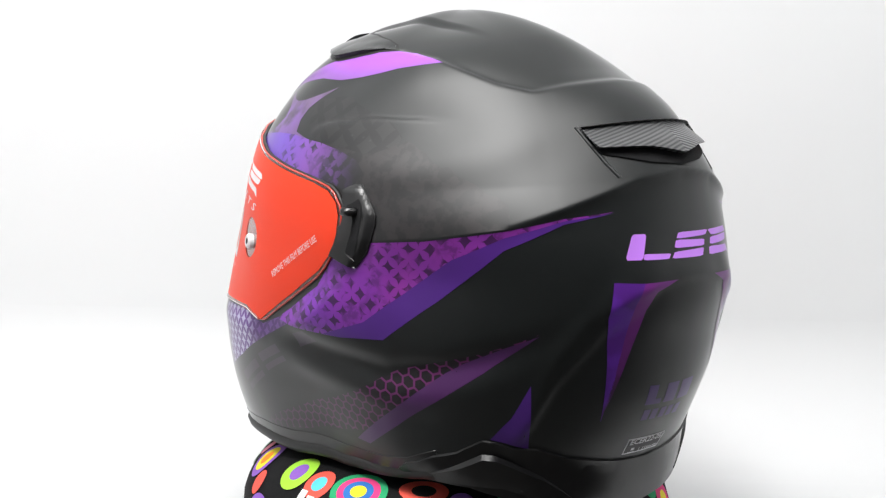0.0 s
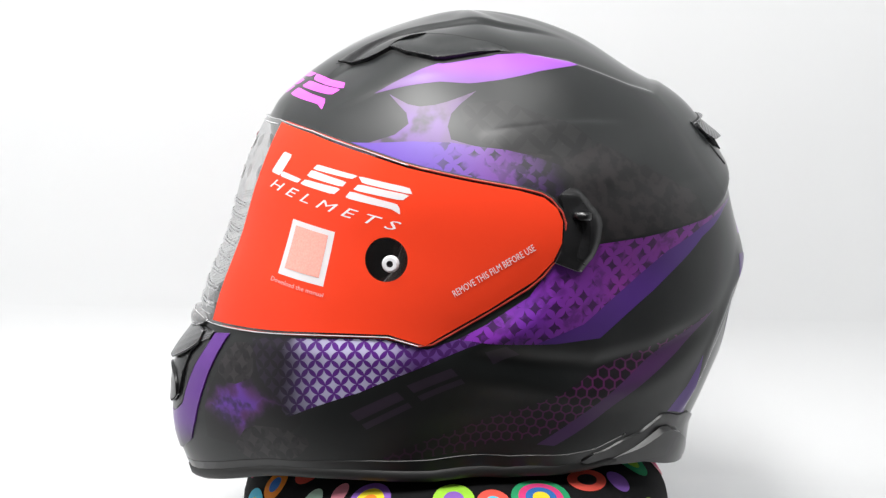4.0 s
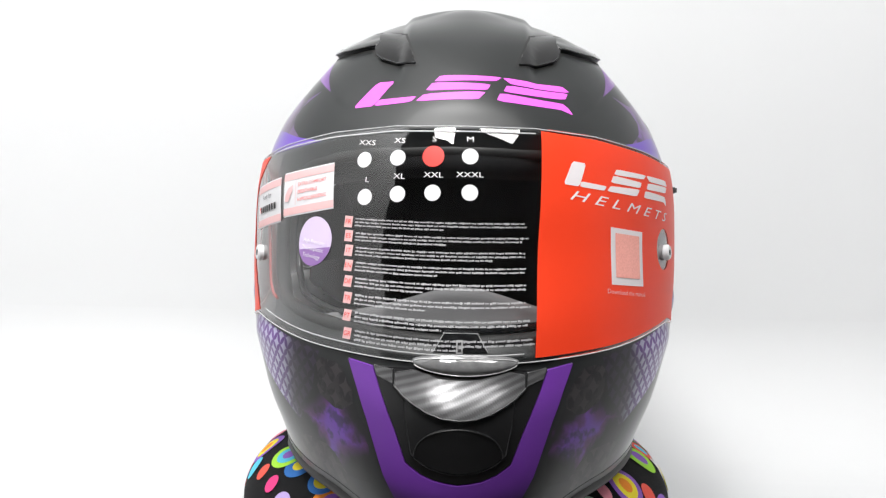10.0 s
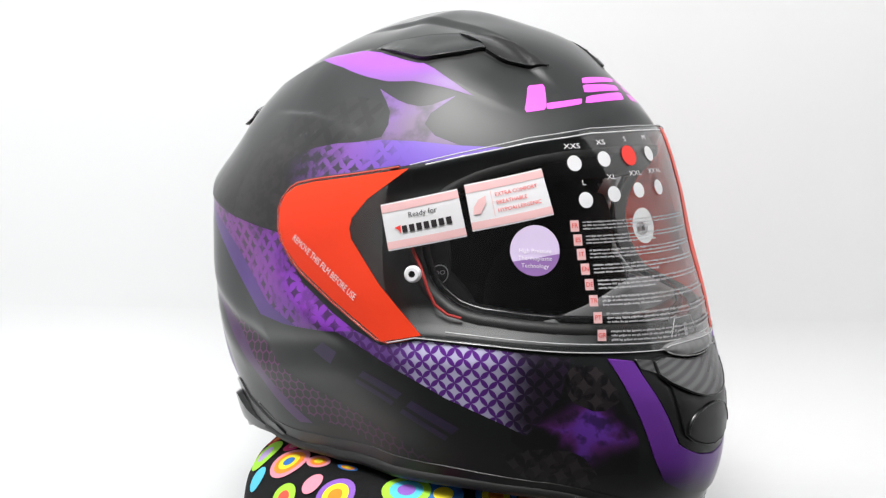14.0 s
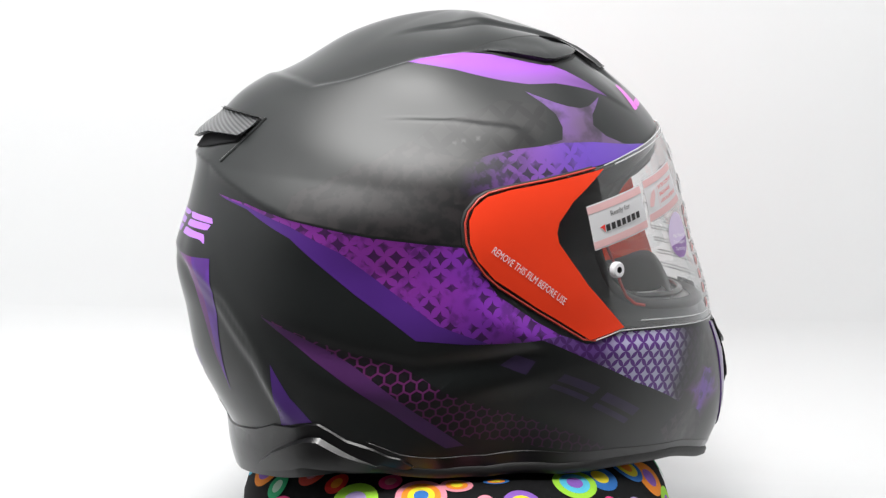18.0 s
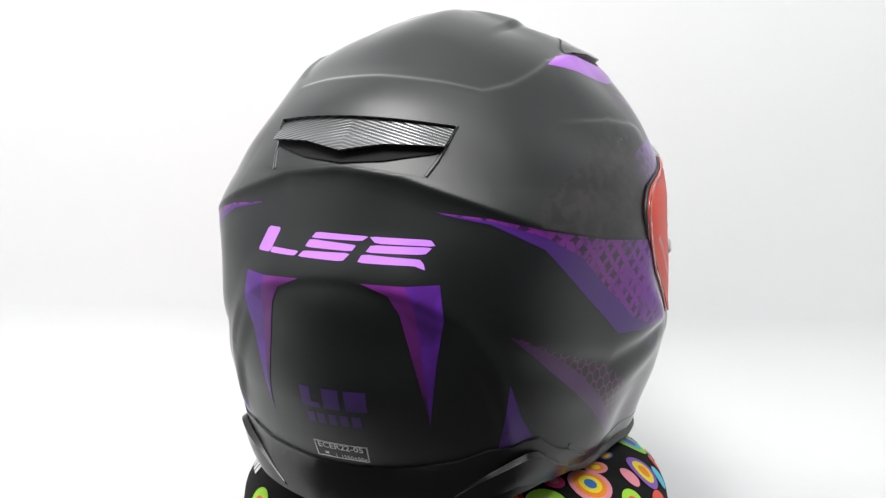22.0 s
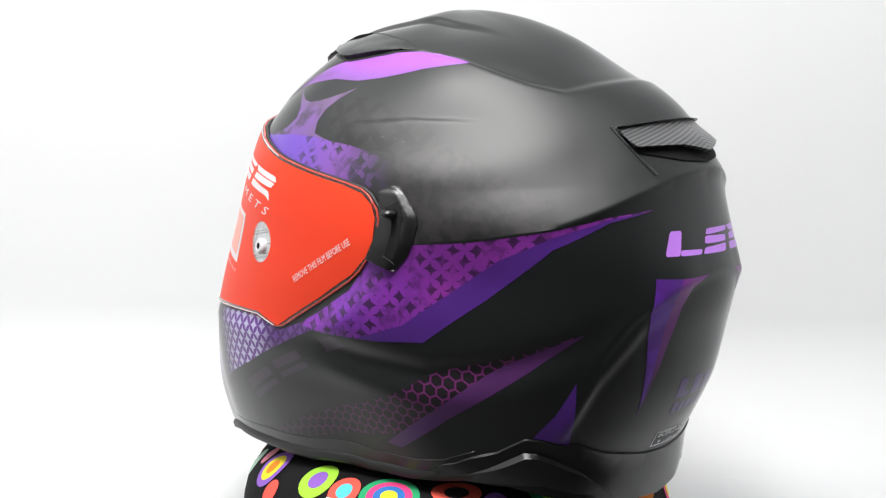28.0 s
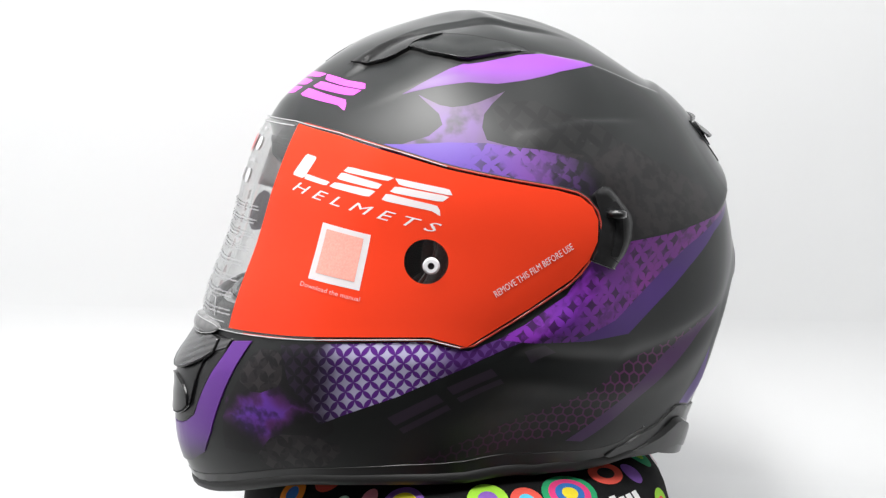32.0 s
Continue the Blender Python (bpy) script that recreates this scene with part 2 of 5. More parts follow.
# clear shield: see-through with a real gloss
n = Nodes("clear_shield")
tr = n.node("ShaderNodeBsdfTransparent")
tr.inputs[0].default_value = (0.965, 0.97, 0.97, 1)
gl = n.node("ShaderNodeBsdfGlossy")
gl.inputs["Roughness"].default_value = 0.02
fr = n.node("ShaderNodeLayerWeight")
fr.inputs[0].default_value = 0.5
gloss = n.math("ADD", n.math("MULTIPLY", n.math("POWER", fr.outputs["Facing"], 2.8), 0.90), 0.090)
mx = n.node("ShaderNodeMixShader")
n.tree.links.new(gloss, mx.inputs[0])
n.tree.links.new(tr.outputs[0], mx.inputs[1])
n.tree.links.new(gl.outputs[0], mx.inputs[2])
n.tree.links.new(mx.outputs[0], n.out.inputs[0])
M["clear"] = n.mat
# pale colour paints highlights on edges; only the lock pin is pale itself
M["lip"] = plain("pale_highlight_and_pin", (0.50, 0.50, 0.505), 0.08, vary=0.3, vary_scale=120)
# red light carried through the clear edge, painted as base colour
M["red_edge"] = plain("red_lit_shield_edge", (0.42, 0.050, 0.035), 0.10, vary=0.4, vary_scale=90)
M["tab"] = plain("clear_moulded_tab", (0.15, 0.15, 0.152), 0.07, 0, 0.8, vary=0.5, vary_scale=160)

n = Nodes("black_jersey")
n.set(n.mix(n.noise(300.0), (0.005, 0.005, 0.0055), (0.011, 0.011, 0.012)), 0.85, 0, 0.15)
n.bump(n.noise(1500.0, 2.0), 0.4, 0.0006)
M["jersey"] = n.mat


def cloth_print(name, color):
    n = Nodes(name)
    n.set(n.mix(n.noise(500.0), tuple(c * 0.85 for c in color), color), 0.8, 0, 0.3)
    n.bump(n.noise(1500.0, 2.0), 0.3, 0.0006)
    return n.mat


DYE = {
    "green": (0.36, 0.72, 0.05), "purple": (0.26, 0.11, 0.50), "coral": (0.80, 0.10, 0.07), "cyan": (0.10, 0.55, 0.75),
    "teal": (0.02, 0.35, 0.14), "rose": (0.75, 0.05, 0.22), "blue": (0.03, 0.16, 0.48), "yellow": (0.85, 0.70, 0.03),
    "orange": (0.85, 0.26, 0.02), "pink": (0.80, 0.28, 0.36), "sage": (0.42, 0.60, 0.48), "red": (0.70, 0.03, 0.02),
    "black": (0.012, 0.012, 0.013), "white": (0.8, 0.8, 0.8), "lilac": (0.48, 0.36, 0.68),
}
DYED = {k: cloth_print("jersey_print_" + k, v) for k, v in DYE.items()}

n = Nodes("white_box_card")
n.set(n.mix(n.noise(3.0, 2.0), (0.635, 0.645, 0.652), (0.660, 0.667, 0.672)), 0.7, 0, 0.2)
M["card"] = n.mat
M["table"] = plain("dark_unseen_table", (0.022, 0.020, 0.019), 0.5, vary=0.2, vary_scale=6)
M["room"] = plain("grey_room_paint", (0.50, 0.50, 0.505), 0.8, vary=0.2, vary_scale=1.5)


def satin(mat, rough, ior=1.55):
    """Matt varnish: a dull base under a soft gloss without the long tail."""
    tree = mat.node_tree
    old, out = tree.nodes["Principled BSDF"], tree.nodes["Material Output"]
    base, gloss, mix, edge = (tree.nodes.new(k) for k in ("ShaderNodeBsdfDiffuse", "ShaderNodeBsdfGlossy", "ShaderNodeMixShader", "ShaderNodeFresnel"))
    gloss.distribution = "BECKMANN"
    gloss.inputs["Roughness"].default_value = rough
    edge.inputs["IOR"].default_value = ior
    if old.inputs["Base Color"].is_linked:
        tree.links.new(old.inputs["Base Color"].links[0].from_socket, base.inputs["Color"])
    else:
        base.inputs["Color"].default_value = old.inputs["Base Color"].default_value
    if old.inputs["Normal"].is_linked:
        normal = old.inputs["Normal"].links[0].from_socket
        for node in (base, gloss):
            tree.links.new(normal, node.inputs["Normal"])
    tree.links.new(edge.outputs[0], mix.inputs[0])
    tree.links.new(base.outputs[0], mix.inputs[1])
    tree.links.new(gloss.outputs[0], mix.inputs[2])
    tree.links.new(mix.outputs[0], out.inputs[0])
    tree.nodes.remove(old)


for key in ("shell", "band", "band_edge", "brow", "stripe", "mauve", "grey_stars", "dust", "chain", "spear", "cluster", "star_violet", "lace", "tooth", "tooth_inner", "stars", "ghost", "jaw_print", "dim_print", "lilac", "pink"):
    satin(M[key], 0.47, 1.56)
satin(M["chin_purple"], 0.36)
satin(M["trim"], 0.34)
satin(M["skirt"], 0.30)

# ---- mesh helpers ----


def part(name, bm, material, parent=None, label="", smooth=True):
    me = bpy.data.meshes.new(name)
    bm.to_mesh(me)
    bm.free()
    mats = material if isinstance(material, (list, tuple)) else [material]
    for m in mats:
        me.materials.append(m)
    if smooth:
        me.polygons.foreach_set("use_smooth", [True] * len(me.polygons))
    ob = new(name, me)
    if parent is not None:
        ob.parent = parent
    if label:
        tagged(ob, label)
    return ob


# Helmet form: radius in mm about its middle, by elevation (rows) and by angle from the front in steps of 30 degrees.
SHELL_PHI = [-58.0, -45.0, -35.0, -25.0, -15.0, -5.0, 5.0, 15.0, 30.0, 45.0, 60.0, 75.0, 90.0]
SHELL_R = [
    [229.0, 196.2, 171.4, 156.0, 172.0, 190.3, 191.0],
    [220.4, 185.2, 161.3, 147.8, 159.0, 181.0, 187.0],
    [197.4, 172.7, 152.6, 144.0, 150.1, 175.0, 186.5],
    [172.2, 161.6, 148.5, 142.6, 144.3, 170.6, 182.0],
    [153.8, 150.8, 143.2, 139.0, 141.0, 167.2, 182.3],
    [144.5, 143.2, 137.5, 132.7, 143.8, 165.2, 173.8],
    [141.5, 139.5, 134.3, 132.5, 142.5, 159.8, 170.6],
    [143.4, 137.6, 134.6, 131.8, 135.4, 151.2, 164.5],
    [138.6, 134.9, 135.9, 130.8, 137.5, 143.5, 147.5],
    [135.9, 136.7, 137.9, 135.3, 136.0, 138.9, 143.1],
    [135.7, 135.5, 135.7, 137.5, 135.8, 137.3, 140.1],
    [138.6, 138.6, 138.6, 138.6, 138.6, 138.6, 138.6],
]
VISOR_PHI = [-30.0, -15.0, 0.0, 15.0, 30.0, 45.0]
VISOR_R = [
    [193.2, 185.3, 163.2, 142.7, 124.0],
    [169.9, 160.6, 144.4, 137.0, 135.5],
    [147.9, 144.4, 135.5, 132.8, 140.5],
    [143.5, 140.1, 136.4, 134.2, 140.5],
    [142.6, 141.0, 139.0, 137.2, 138.1],
    [141.4, 139.6, 139.0, 139.2, 138.2],
]
SHELL_R = np.array([[223.0, 203.0, 191.0, 177.0, 180.0, 184.0, 185.0]] + SHELL_R) / 1000
VISOR_R = np.array(VISOR_R) / 1000
SIDE = 0.002          # the form sits a touch to the helmet's left of the turning axis


def cubic(w):
    return (0.5 * (-w + 2 * w * w - w ** 3), 0.5 * (2 - 5 * w * w + 3 * w ** 3), 0.5 * (w + 4 * w * w - 3 * w ** 3), 0.5 * (-w * w + w ** 3))


def surface(table, phis, step, th, ph):
    th, ph = np.atleast_1d(np.asarray(th, float)), np.atleast_1d(np.asarray(ph, float))
    th = np.abs((th + 180) % 360 - 180)
    phis, rows, cols = np.asarray(phis), table.shape[0], table.shape[1]
    a = np.clip(th / step, 0, cols - 1)
    i = np.clip(np.floor(a).astype(int), 0, cols - 2)
    ph = np.clip(ph, phis[0], phis[-1])
    j = np.clip(np.searchsorted(phis, ph, side="right") - 1, 0, rows - 2)
    A, B = cubic(a - i), cubic((ph - phis[j]) / (phis[j + 1] - phis[j]))
    r = np.zeros(th.shape)
    for k in range(4):
        ii = np.abs(i + k - 1)
        ii = np.where(ii > cols - 1, 2 * (cols - 1) - ii if step == 30 else cols - 1, ii)
        for m in range(4):
            r += A[k] * B[m] * table[np.clip(j + m - 1, 0, rows - 1), ii]
    return r


def ease(x, lo, hi):
    w = np.clip((x - lo) / (hi - lo), 0, 1)
    return w * w * (3 - 2 * w)


def relief(th, ph):
    """Creases and steps of the shell, in metres."""
    a = np.abs((np.atleast_1d(np.asarray(th, float)) + 180) % 360 - 180)
    ph = np.atleast_1d(np.asarray(ph, float))
    d = np.zeros(a.shape)
    # raised crown panel
    crest = np.interp(a, [60, 77, 91, 105, 123, 143, 152, 162, 180], [53, 54.5, 56.5, 55.5, 50.6, 40.5, 37.2, 38.3, 39.0])
    d += 0.0020 * ease(ph, crest + 1.6, crest - 1.0) * np.exp(-np.maximum(0, crest - ph) / 8.0) * ease(a, 62, 100)
    # rear lip: hollow above, edge standing out
    lip = np.interp(a, [97, 104, 125, 141, 156, 168, 180], [1.5, 2.4, 4.3, 6.8, 11.6, 15.2, 16.5])
    x = ph - lip
    d += np.interp(a, [94, 104, 125, 140, 152, 180], [0.0, 0.5, 1.4, 3.0, 4.6, 4.8]) / 1000 * np.where(x > 0, np.exp(-np.abs(x) / 6.5), np.exp(-np.abs(x) / 1.9))
    d -= np.interp(a, [84, 94, 104, 125, 150, 165], [0, 0.6, 1.2, 1.8, 1.4, 0]) / 1000 * np.exp(-((x - 9.5) / 6.0) ** 2)
    # side crease above the visor's end
    side = np.interp(a, [80, 86, 92, 107, 120, 132], [28.0, 31.2, 32.4, 33.8, 33.0, 31.6])
    d += 0.0012 * ease(ph, side + 0.8, side - 0.8) * ease(ph, side - 10, side - 1) * ease(a, 82, 92) * ease(a, 134, 116)
    # wave in the lower side
    wave = np.interp(a, [70, 85, 100, 115, 130, 145, 158], [-22, -22.5, -25.0, -26.5, -23.0, -16.5, -9.0])
    d -= 0.0028 * np.exp(-((ph - wave) / 3.0) ** 2) * ease(a, 72, 92) * ease(a, 156, 135)
    d += 0.0013 * np.exp(-((ph - wave + 6) / 3.5) ** 2) * ease(a, 72, 92) * ease(a, 150, 130)
    # rear curve that parts the nape from the flank
    nape = np.interp(a, [142, 147, 152, 160, 170], [-38, -33, -22.5, -12.2, -5.0])
    d += 0.0018 * ease(ph, nape - 2.4, nape + 2.4) * ease(a, 142, 148) * ease(a, 174, 166) * ease(ph, nape + 12, nape + 2)
    # shallow bowl in the nape
    bowl = np.interp(a, [147, 152, 157.5, 166, 176.5, 180], [-26.0, -16.8, -9.8, -5.0, -2.7, -2.5])
    d -= 0.0016 * ease(ph, bowl + 0.8, bowl - 1.6) * ease(a, 146, 153) * ease(ph, -36, -26)
    # shoulders of the middle crown strip
    side_y = 0.137 * np.cos(np.radians(ph)) * np.sin(np.radians(a))
    ahead_x = 0.137 * np.cos(np.radians(ph)) * np.cos(np.radians(a))
    d -= 0.0026 * ease(side_y, 0.034, 0.041) * np.exp(-np.maximum(0, side_y - 0.041) / 0.025) * ease(ahead_x, -0.060, -0.010) * ease(ph, 40, 52)
    # line over the brow
    brow = np.interp(a, [35, 45, 57, 70], [34.0, 38.0, 43.5, 47.0])
    d += 0.0006 * ease(ph, brow - 0.7, brow + 0.7) * ease(ph, brow + 12, brow + 3) * ease(a, 34, 44) * ease(a, 74, 64)
    return d


def soften(poly, times, w=0.2):
    """Rounds the corners of a closed outline."""
    for _ in range(times):
        q = []
        for (a, b), (c, d) in zip(poly, poly[1:] + poly[:1]):
            q += [(a * (1 - w) + c * w, b * (1 - w) + d * w), (a * w + c * (1 - w), b * w + d * (1 - w))]
        poly = q
    return poly


# outline of the visor in angles
VISOR = soften([(0, 30.0), (18, 29.8), (36, 27.8), (55, 23.9), (66, 21.2), (80, 18.8), (93, 16.5), (100, 14.6), (104.2, 9.5), (103.6, 2.0), (98, -5.6), (87, -12.6), (79, -17.0), (71.8, -20.6),
                (63, -18.2), (45, -17.8), (24, -17.6), (0, -17.6), (-24, -17.6), (-45, -17.8), (-63, -18.2), (-71.8, -20.6), (-79, -17.0), (-87, -12.6), (-98, -5.6),
                (-103.6, 2.0), (-104.2, 9.5), (-100, 14.6), (-93, 16.5), (-80, 18.8), (-66, 21.2), (-55, 23.9), (-36, 27.8), (-18, 29.8)], 1)


def edge_distance(poly, x, y):
    """Degrees from points to an outline, less than nothing inside it."""
    d, hit = np.full(x.shape, 1e9), np.zeros(x.shape, bool)
    for (a, b), (c, e) in zip(poly, poly[1:] + poly[:1]):
        w = np.clip(((x - a) * (c - a) + (y - b) * (e - b)) / ((c - a) ** 2 + (e - b) ** 2 + 1e-9), 0, 1)
        d = np.minimum(d, np.hypot(x - a - w * (c - a), y - b - w * (e - b)))
        hit ^= ((b > y) != (e > y)) & (x < (c - a) * (y - b) / (e - b + 1e-12) + a)
    return np.where(hit, -d, d)


def visor_r(th, ph):
    return surface(VISOR_R, VISOR_PHI, 28, th, ph)


def shell_r(th, ph):
    """The shell, let in under the visor so that the visor lies free of it."""
    th, ph = np.atleast_1d(np.asarray(th, float)), np.atleast_1d(np.asarray(ph, float))
    r = surface(SHELL_R, SHELL_PHI, 30, th, ph) + relief(th, ph)
    a = (th + 180) % 360 - 180
    near = (np.abs(a) < 113) & (ph < 38) & (ph > -29)
    if near.any():
        d = edge_distance(VISOR, a[near], ph[near])
        skin = visor_r(a[near], ph[near])
        under = np.minimum(r[near], skin - 0.0035 - 0.0065 * ease(-d, 0.5, 6.0))
        beside = np.minimum(r[near], skin - 0.0011)
        w = ease(d, 7.0, 0.0)
        beside = r[near] * (1 - w) + beside * w
        w = ease(d, -0.5, -2.2)
        r[near] = beside * (1 - w) + under * w
    return r


def place(th, ph, off=0.0, form=shell_r):
    """Points of the helmet's own space on its shell (or visor), off metres outwards."""
    th, ph = np.atleast_1d(np.asarray(th, float)), np.atleast_1d(np.asarray(ph, float))
    r = form(th, ph) + off
    t, p = np.radians(th), np.radians(ph)
    return np.stack([r * np.cos(p) * np.cos(t), r * np.cos(p) * np.sin(t) + SIDE, r * np.sin(p)], 1)


def on_form(th, ph, xy, turn=0.0, form=shell_r):
    """Angles of flat points xy (metres, right and up) laid on the form round (th, ph)."""
    p0 = place(th, ph, 0, form)[0]
    eu = (place(th + 1, ph, 0, form)[0] - place(th - 1, ph, 0, form)[0]) / 2
    ev = (place(th, ph + 1, 0, form)[0] - place(th, ph - 1, 0, form)[0]) / 2
    x = eu / np.linalg.norm(eu)
    y = ev - x * (ev @ x)
    y /= np.linalg.norm(y)
    m = np.linalg.inv(np.array([[eu @ x, ev @ x], [0.0, ev @ y]]))
    c, s = math.cos(radians(turn)), math.sin(radians(turn))
    out = []
    for a, b in xy:
        q = m @ np.array([a * c - b * s, a * s + b * c])
        out.append((th + q[0], ph + q[1]))
    return out


def mirrored(poly):
    return [(-a, b) for a, b in poly][::-1]


def finish(bm, off, form, rim, low):
    """Takes a flat outline in angles on to the form, with a turned-down edge if rim."""
    uv = bm.loops.layers.uv.new("UVMap")
    flat = {v: (v.co.x, v.co.y) for v in bm.verts}
    for f in bm.faces:
        for l in f.loops:
            a, b = flat[l.vert]
            l[uv].uv = (radians(a) * 0.14, radians(b) * 0.15)
    keys = list(flat)
    th, ph = [flat[v][0] for v in keys], [flat[v][1] for v in keys]
    offs = np.array([off(a, b) for a, b in zip(th, ph)]) if callable(off) else off
    top = place(th, ph, offs, form)
    bottom = place(th, ph, low, form) if rim else None
    edges = [e for e in bm.edges if e.is_boundary] if rim else []
    for e in edges:
        e.smooth = False
    for i, v in enumerate(keys):
        v.co = Vector(top[i])
    if rim:
        index = {v: i for i, v in enumerate(keys)}
        lower = {}
        for e in edges:
            for v in e.verts:
                if v not in lower:
                    lower[v] = bm.verts.new(Vector(bottom[index[v]]))
        for e in edges:
            a, b = e.verts
            if e.link_loops and e.link_loops[0].vert is not a:
                a, b = b, a
            f = bm.faces.new((b, a, lower[a], lower[b]))
            for l, q in zip(f.loops, (b, a, a, b)):
                l[uv].uv = (radians(flat[q][0]) * 0.14, radians(flat[q][1]) * 0.15)
    bmesh.ops.recalc_face_normals(bm, faces=bm.faces)
    bm.normal_update()
    if sum(f.normal.dot(f.calc_center_median()) * f.calc_area() for f in bm.faces) < 0:
        bmesh.ops.reverse_faces(bm, faces=bm.faces)


def cut_grid(bm, step):
    xs, ys = [v.co.x for v in bm.verts], [v.co.y for v in bm.verts]
    for lo, hi, axis in ((min(xs), max(xs), 0), (min(ys), max(ys), 1)):
        k = math.ceil(lo / step)
        while k * step < hi:
            co, no = [0, 0, 0], [0, 0, 0]
            co[axis], no[axis] = k * step, 1
            bmesh.ops.bisect_plane(bm, geom=bm.verts[:] + bm.edges[:] + bm.faces[:], plane_co=co, plane_no=no, dist=1e-6)
            k += 1


def patch(name, poly, material, parent, off=0.0003, label="", form=shell_r, step=2.5, rim=False, low=-0.001, holes=()):
    """An outline in angles on the helmet, as one thin sheet or raised plate that follows the form."""
    bm = bmesh.new()
    loops = [poly, *holes]
    edges = []
    for loop in loops:
        vs = [bm.verts.new((a, b, 0)) for a, b in loop]
        edges += [bm.edges.new((p, q)) for p, q in zip(vs, vs[1:] + vs[:1])]
    bmesh.ops.triangle_fill(bm, use_beauty=True, use_dissolve=False, edges=edges, normal=(0, 0, 1))
    cut_grid(bm, step)
    finish(bm, off, form, rim, low)
    return part(name, bm, material, parent, label)


def lettering(name, text, size, th, ph, material, parent, form, off=0.0006, turn=0.0, shear=0.0, wide=1.0, label="", align="CENTER", gap=1.0, bold=0.0):
    """A line of text laid on the form; size is the height of its capitals in metres."""
    cu = bpy.data.curves.new(name, "FONT")
    cu.body, cu.size, cu.align_x, cu.align_y, cu.shear, cu.resolution_u, cu.space_character, cu.offset = text, size * 1.4, align, "CENTER", shear, 2, gap, bold
    ob = new(name, cu)
    me = ob.to_mesh()
    co = [(v.co.x * wide, v.co.y) for v in me.vertices]
    faces = [tuple(p.vertices) for p in me.polygons]
    ob.to_mesh_clear()
    scene.collection.objects.unlink(ob)
    bpy.data.objects.remove(ob)
    bm = bmesh.new()
    vs = [bm.verts.new((a, b, 0)) for a, b in on_form(th, ph, co, turn, form)]
    for f in faces:
        try:
            bm.faces.new([vs[i] for i in f])
        except ValueError:
            pass
    finish(bm, off, form, False, 0)
    return part(name, bm, material, parent, label, smooth=False)


def bars(name, shapes, th, ph, material, parent, form, off=0.0006, turn=0.0, label=""):
    """Several flat shapes (lists of x, y in metres) laid on the form as one print."""
    bm = bmesh.new()
    for s in shapes:
        vs = [bm.verts.new((a, b, 0)) for a, b in on_form(th, ph, s, turn, form)]
        bm.faces.new(vs)
    bmesh.ops.triangulate(bm, faces=bm.faces)
    cut_grid(bm, 1.5)
    finish(bm, off, form, False, 0)
    return part(name, bm, material, parent, label)


def oval(rx, ry, n=28, cx=0.0, cy=0.0):
    return [(cx + rx * math.cos(2 * math.pi * i / n), cy + ry * math.sin(2 * math.pi * i / n)) for i in range(n)]


def box_xy(w, h, cx=0.0, cy=0.0):
    return [(cx - w / 2, cy - h / 2), (cx + w / 2, cy - h / 2), (cx + w / 2, cy + h / 2), (cx - w / 2, cy + h / 2)]


def emblem(w, k=0.2, bow=0.0):
    """Slanted blocks of the maker's mark, as plain shapes, centred; w wide, k * w high."""
    raw = [[(0, 0), (0.10, 0), (0.145, 0.2), (0.055, 0.2)], [(0.103, 0), (0.27, 0), (0.29, 0.04), (0.112, 0.046)],
           [(0.35, 0.15), (0.63, 0.16), (0.665, 0.2), (0.375, 0.2)], [(0.322, 0.078), (0.585, 0.078), (0.605, 0.128), (0.345, 0.142)],
           [(0.29, 0.0), (0.545, 0.0), (0.58, 0.064), (0.32, 0.05)],
           [(0.665, 0.2), (0.975, 0.2), (1.0, 0.15), (0.70, 0.15)], [(0.655, 0.078), (0.95, 0.085), (0.985, 0.142), (0.68, 0.136)],
           [(0.62, 0.0), (0.90, 0.0), (0.955, -0.03), (0.945, 0.02), (0.925, 0.05), (0.64, 0.064)]]
    return [soften([((x - 0.5) * w, (y - 0.1) * w * k / 0.2 - bow * ((x - 0.5) * w) ** 2) for x, y in s], 1, 0.1) for s in raw]


def mark(name, shapes, runs, *args):
    """A maker's mark as several blocks, each a print of its own."""
    start = 0
    for n in runs:
        bars(name, shapes[start:start + n], *args)
        start += n


def tube(name, points, radius, material, parent, closed=True, label="", sides=8, flat=1.0):
    """A round bead along points."""
    bm = bmesh.new()
    pts = [Vector(p) for p in points]
    rings, count = [], len(pts)
    for i, p in enumerate(pts):
        a = pts[(i - 1) % count] if closed or i > 0 else p
        b = pts[(i + 1) % count] if closed or i < count - 1 else p
        t = (b - a).normalized()
        out = (p - Vector((0, SIDE, 0))).normalized()
        side = t.cross(out).normalized()
        up = side.cross(t).normalized()
        rings.append([bm.verts.new(p + side * math.cos(2 * math.pi * k / sides) * radius + up * math.sin(2 * math.pi * k / sides) * radius * flat) for k in range(sides)])
    last = count if closed else count - 1
    for i in range(last):
        r, s = rings[i], rings[(i + 1) % count]
        for k in range(sides):
            bm.faces.new((r[k], r[(k + 1) % sides], s[(k + 1) % sides], s[k]))
    bmesh.ops.recalc_face_normals(bm, faces=bm.faces)
    return part(name, bm, material, parent, label)


def slab(name, x0, x1, y0, y1, z0, z1, material, label="", kind="structure", category=""):
    bm = bmesh.new()
    bmesh.ops.create_cube(bm, size=1.0)
    for v in bm.verts:
        v.co = Vector(((x0 + x1) / 2 + v.co.x * (x1 - x0), (y0 + y1) / 2 + v.co.y * (y1 - y0), (z0 + z1) / 2 + v.co.z * (z1 - z0)))
    return tagged(part(name, bm, material, None, "", smooth=False), label, category, "", kind)


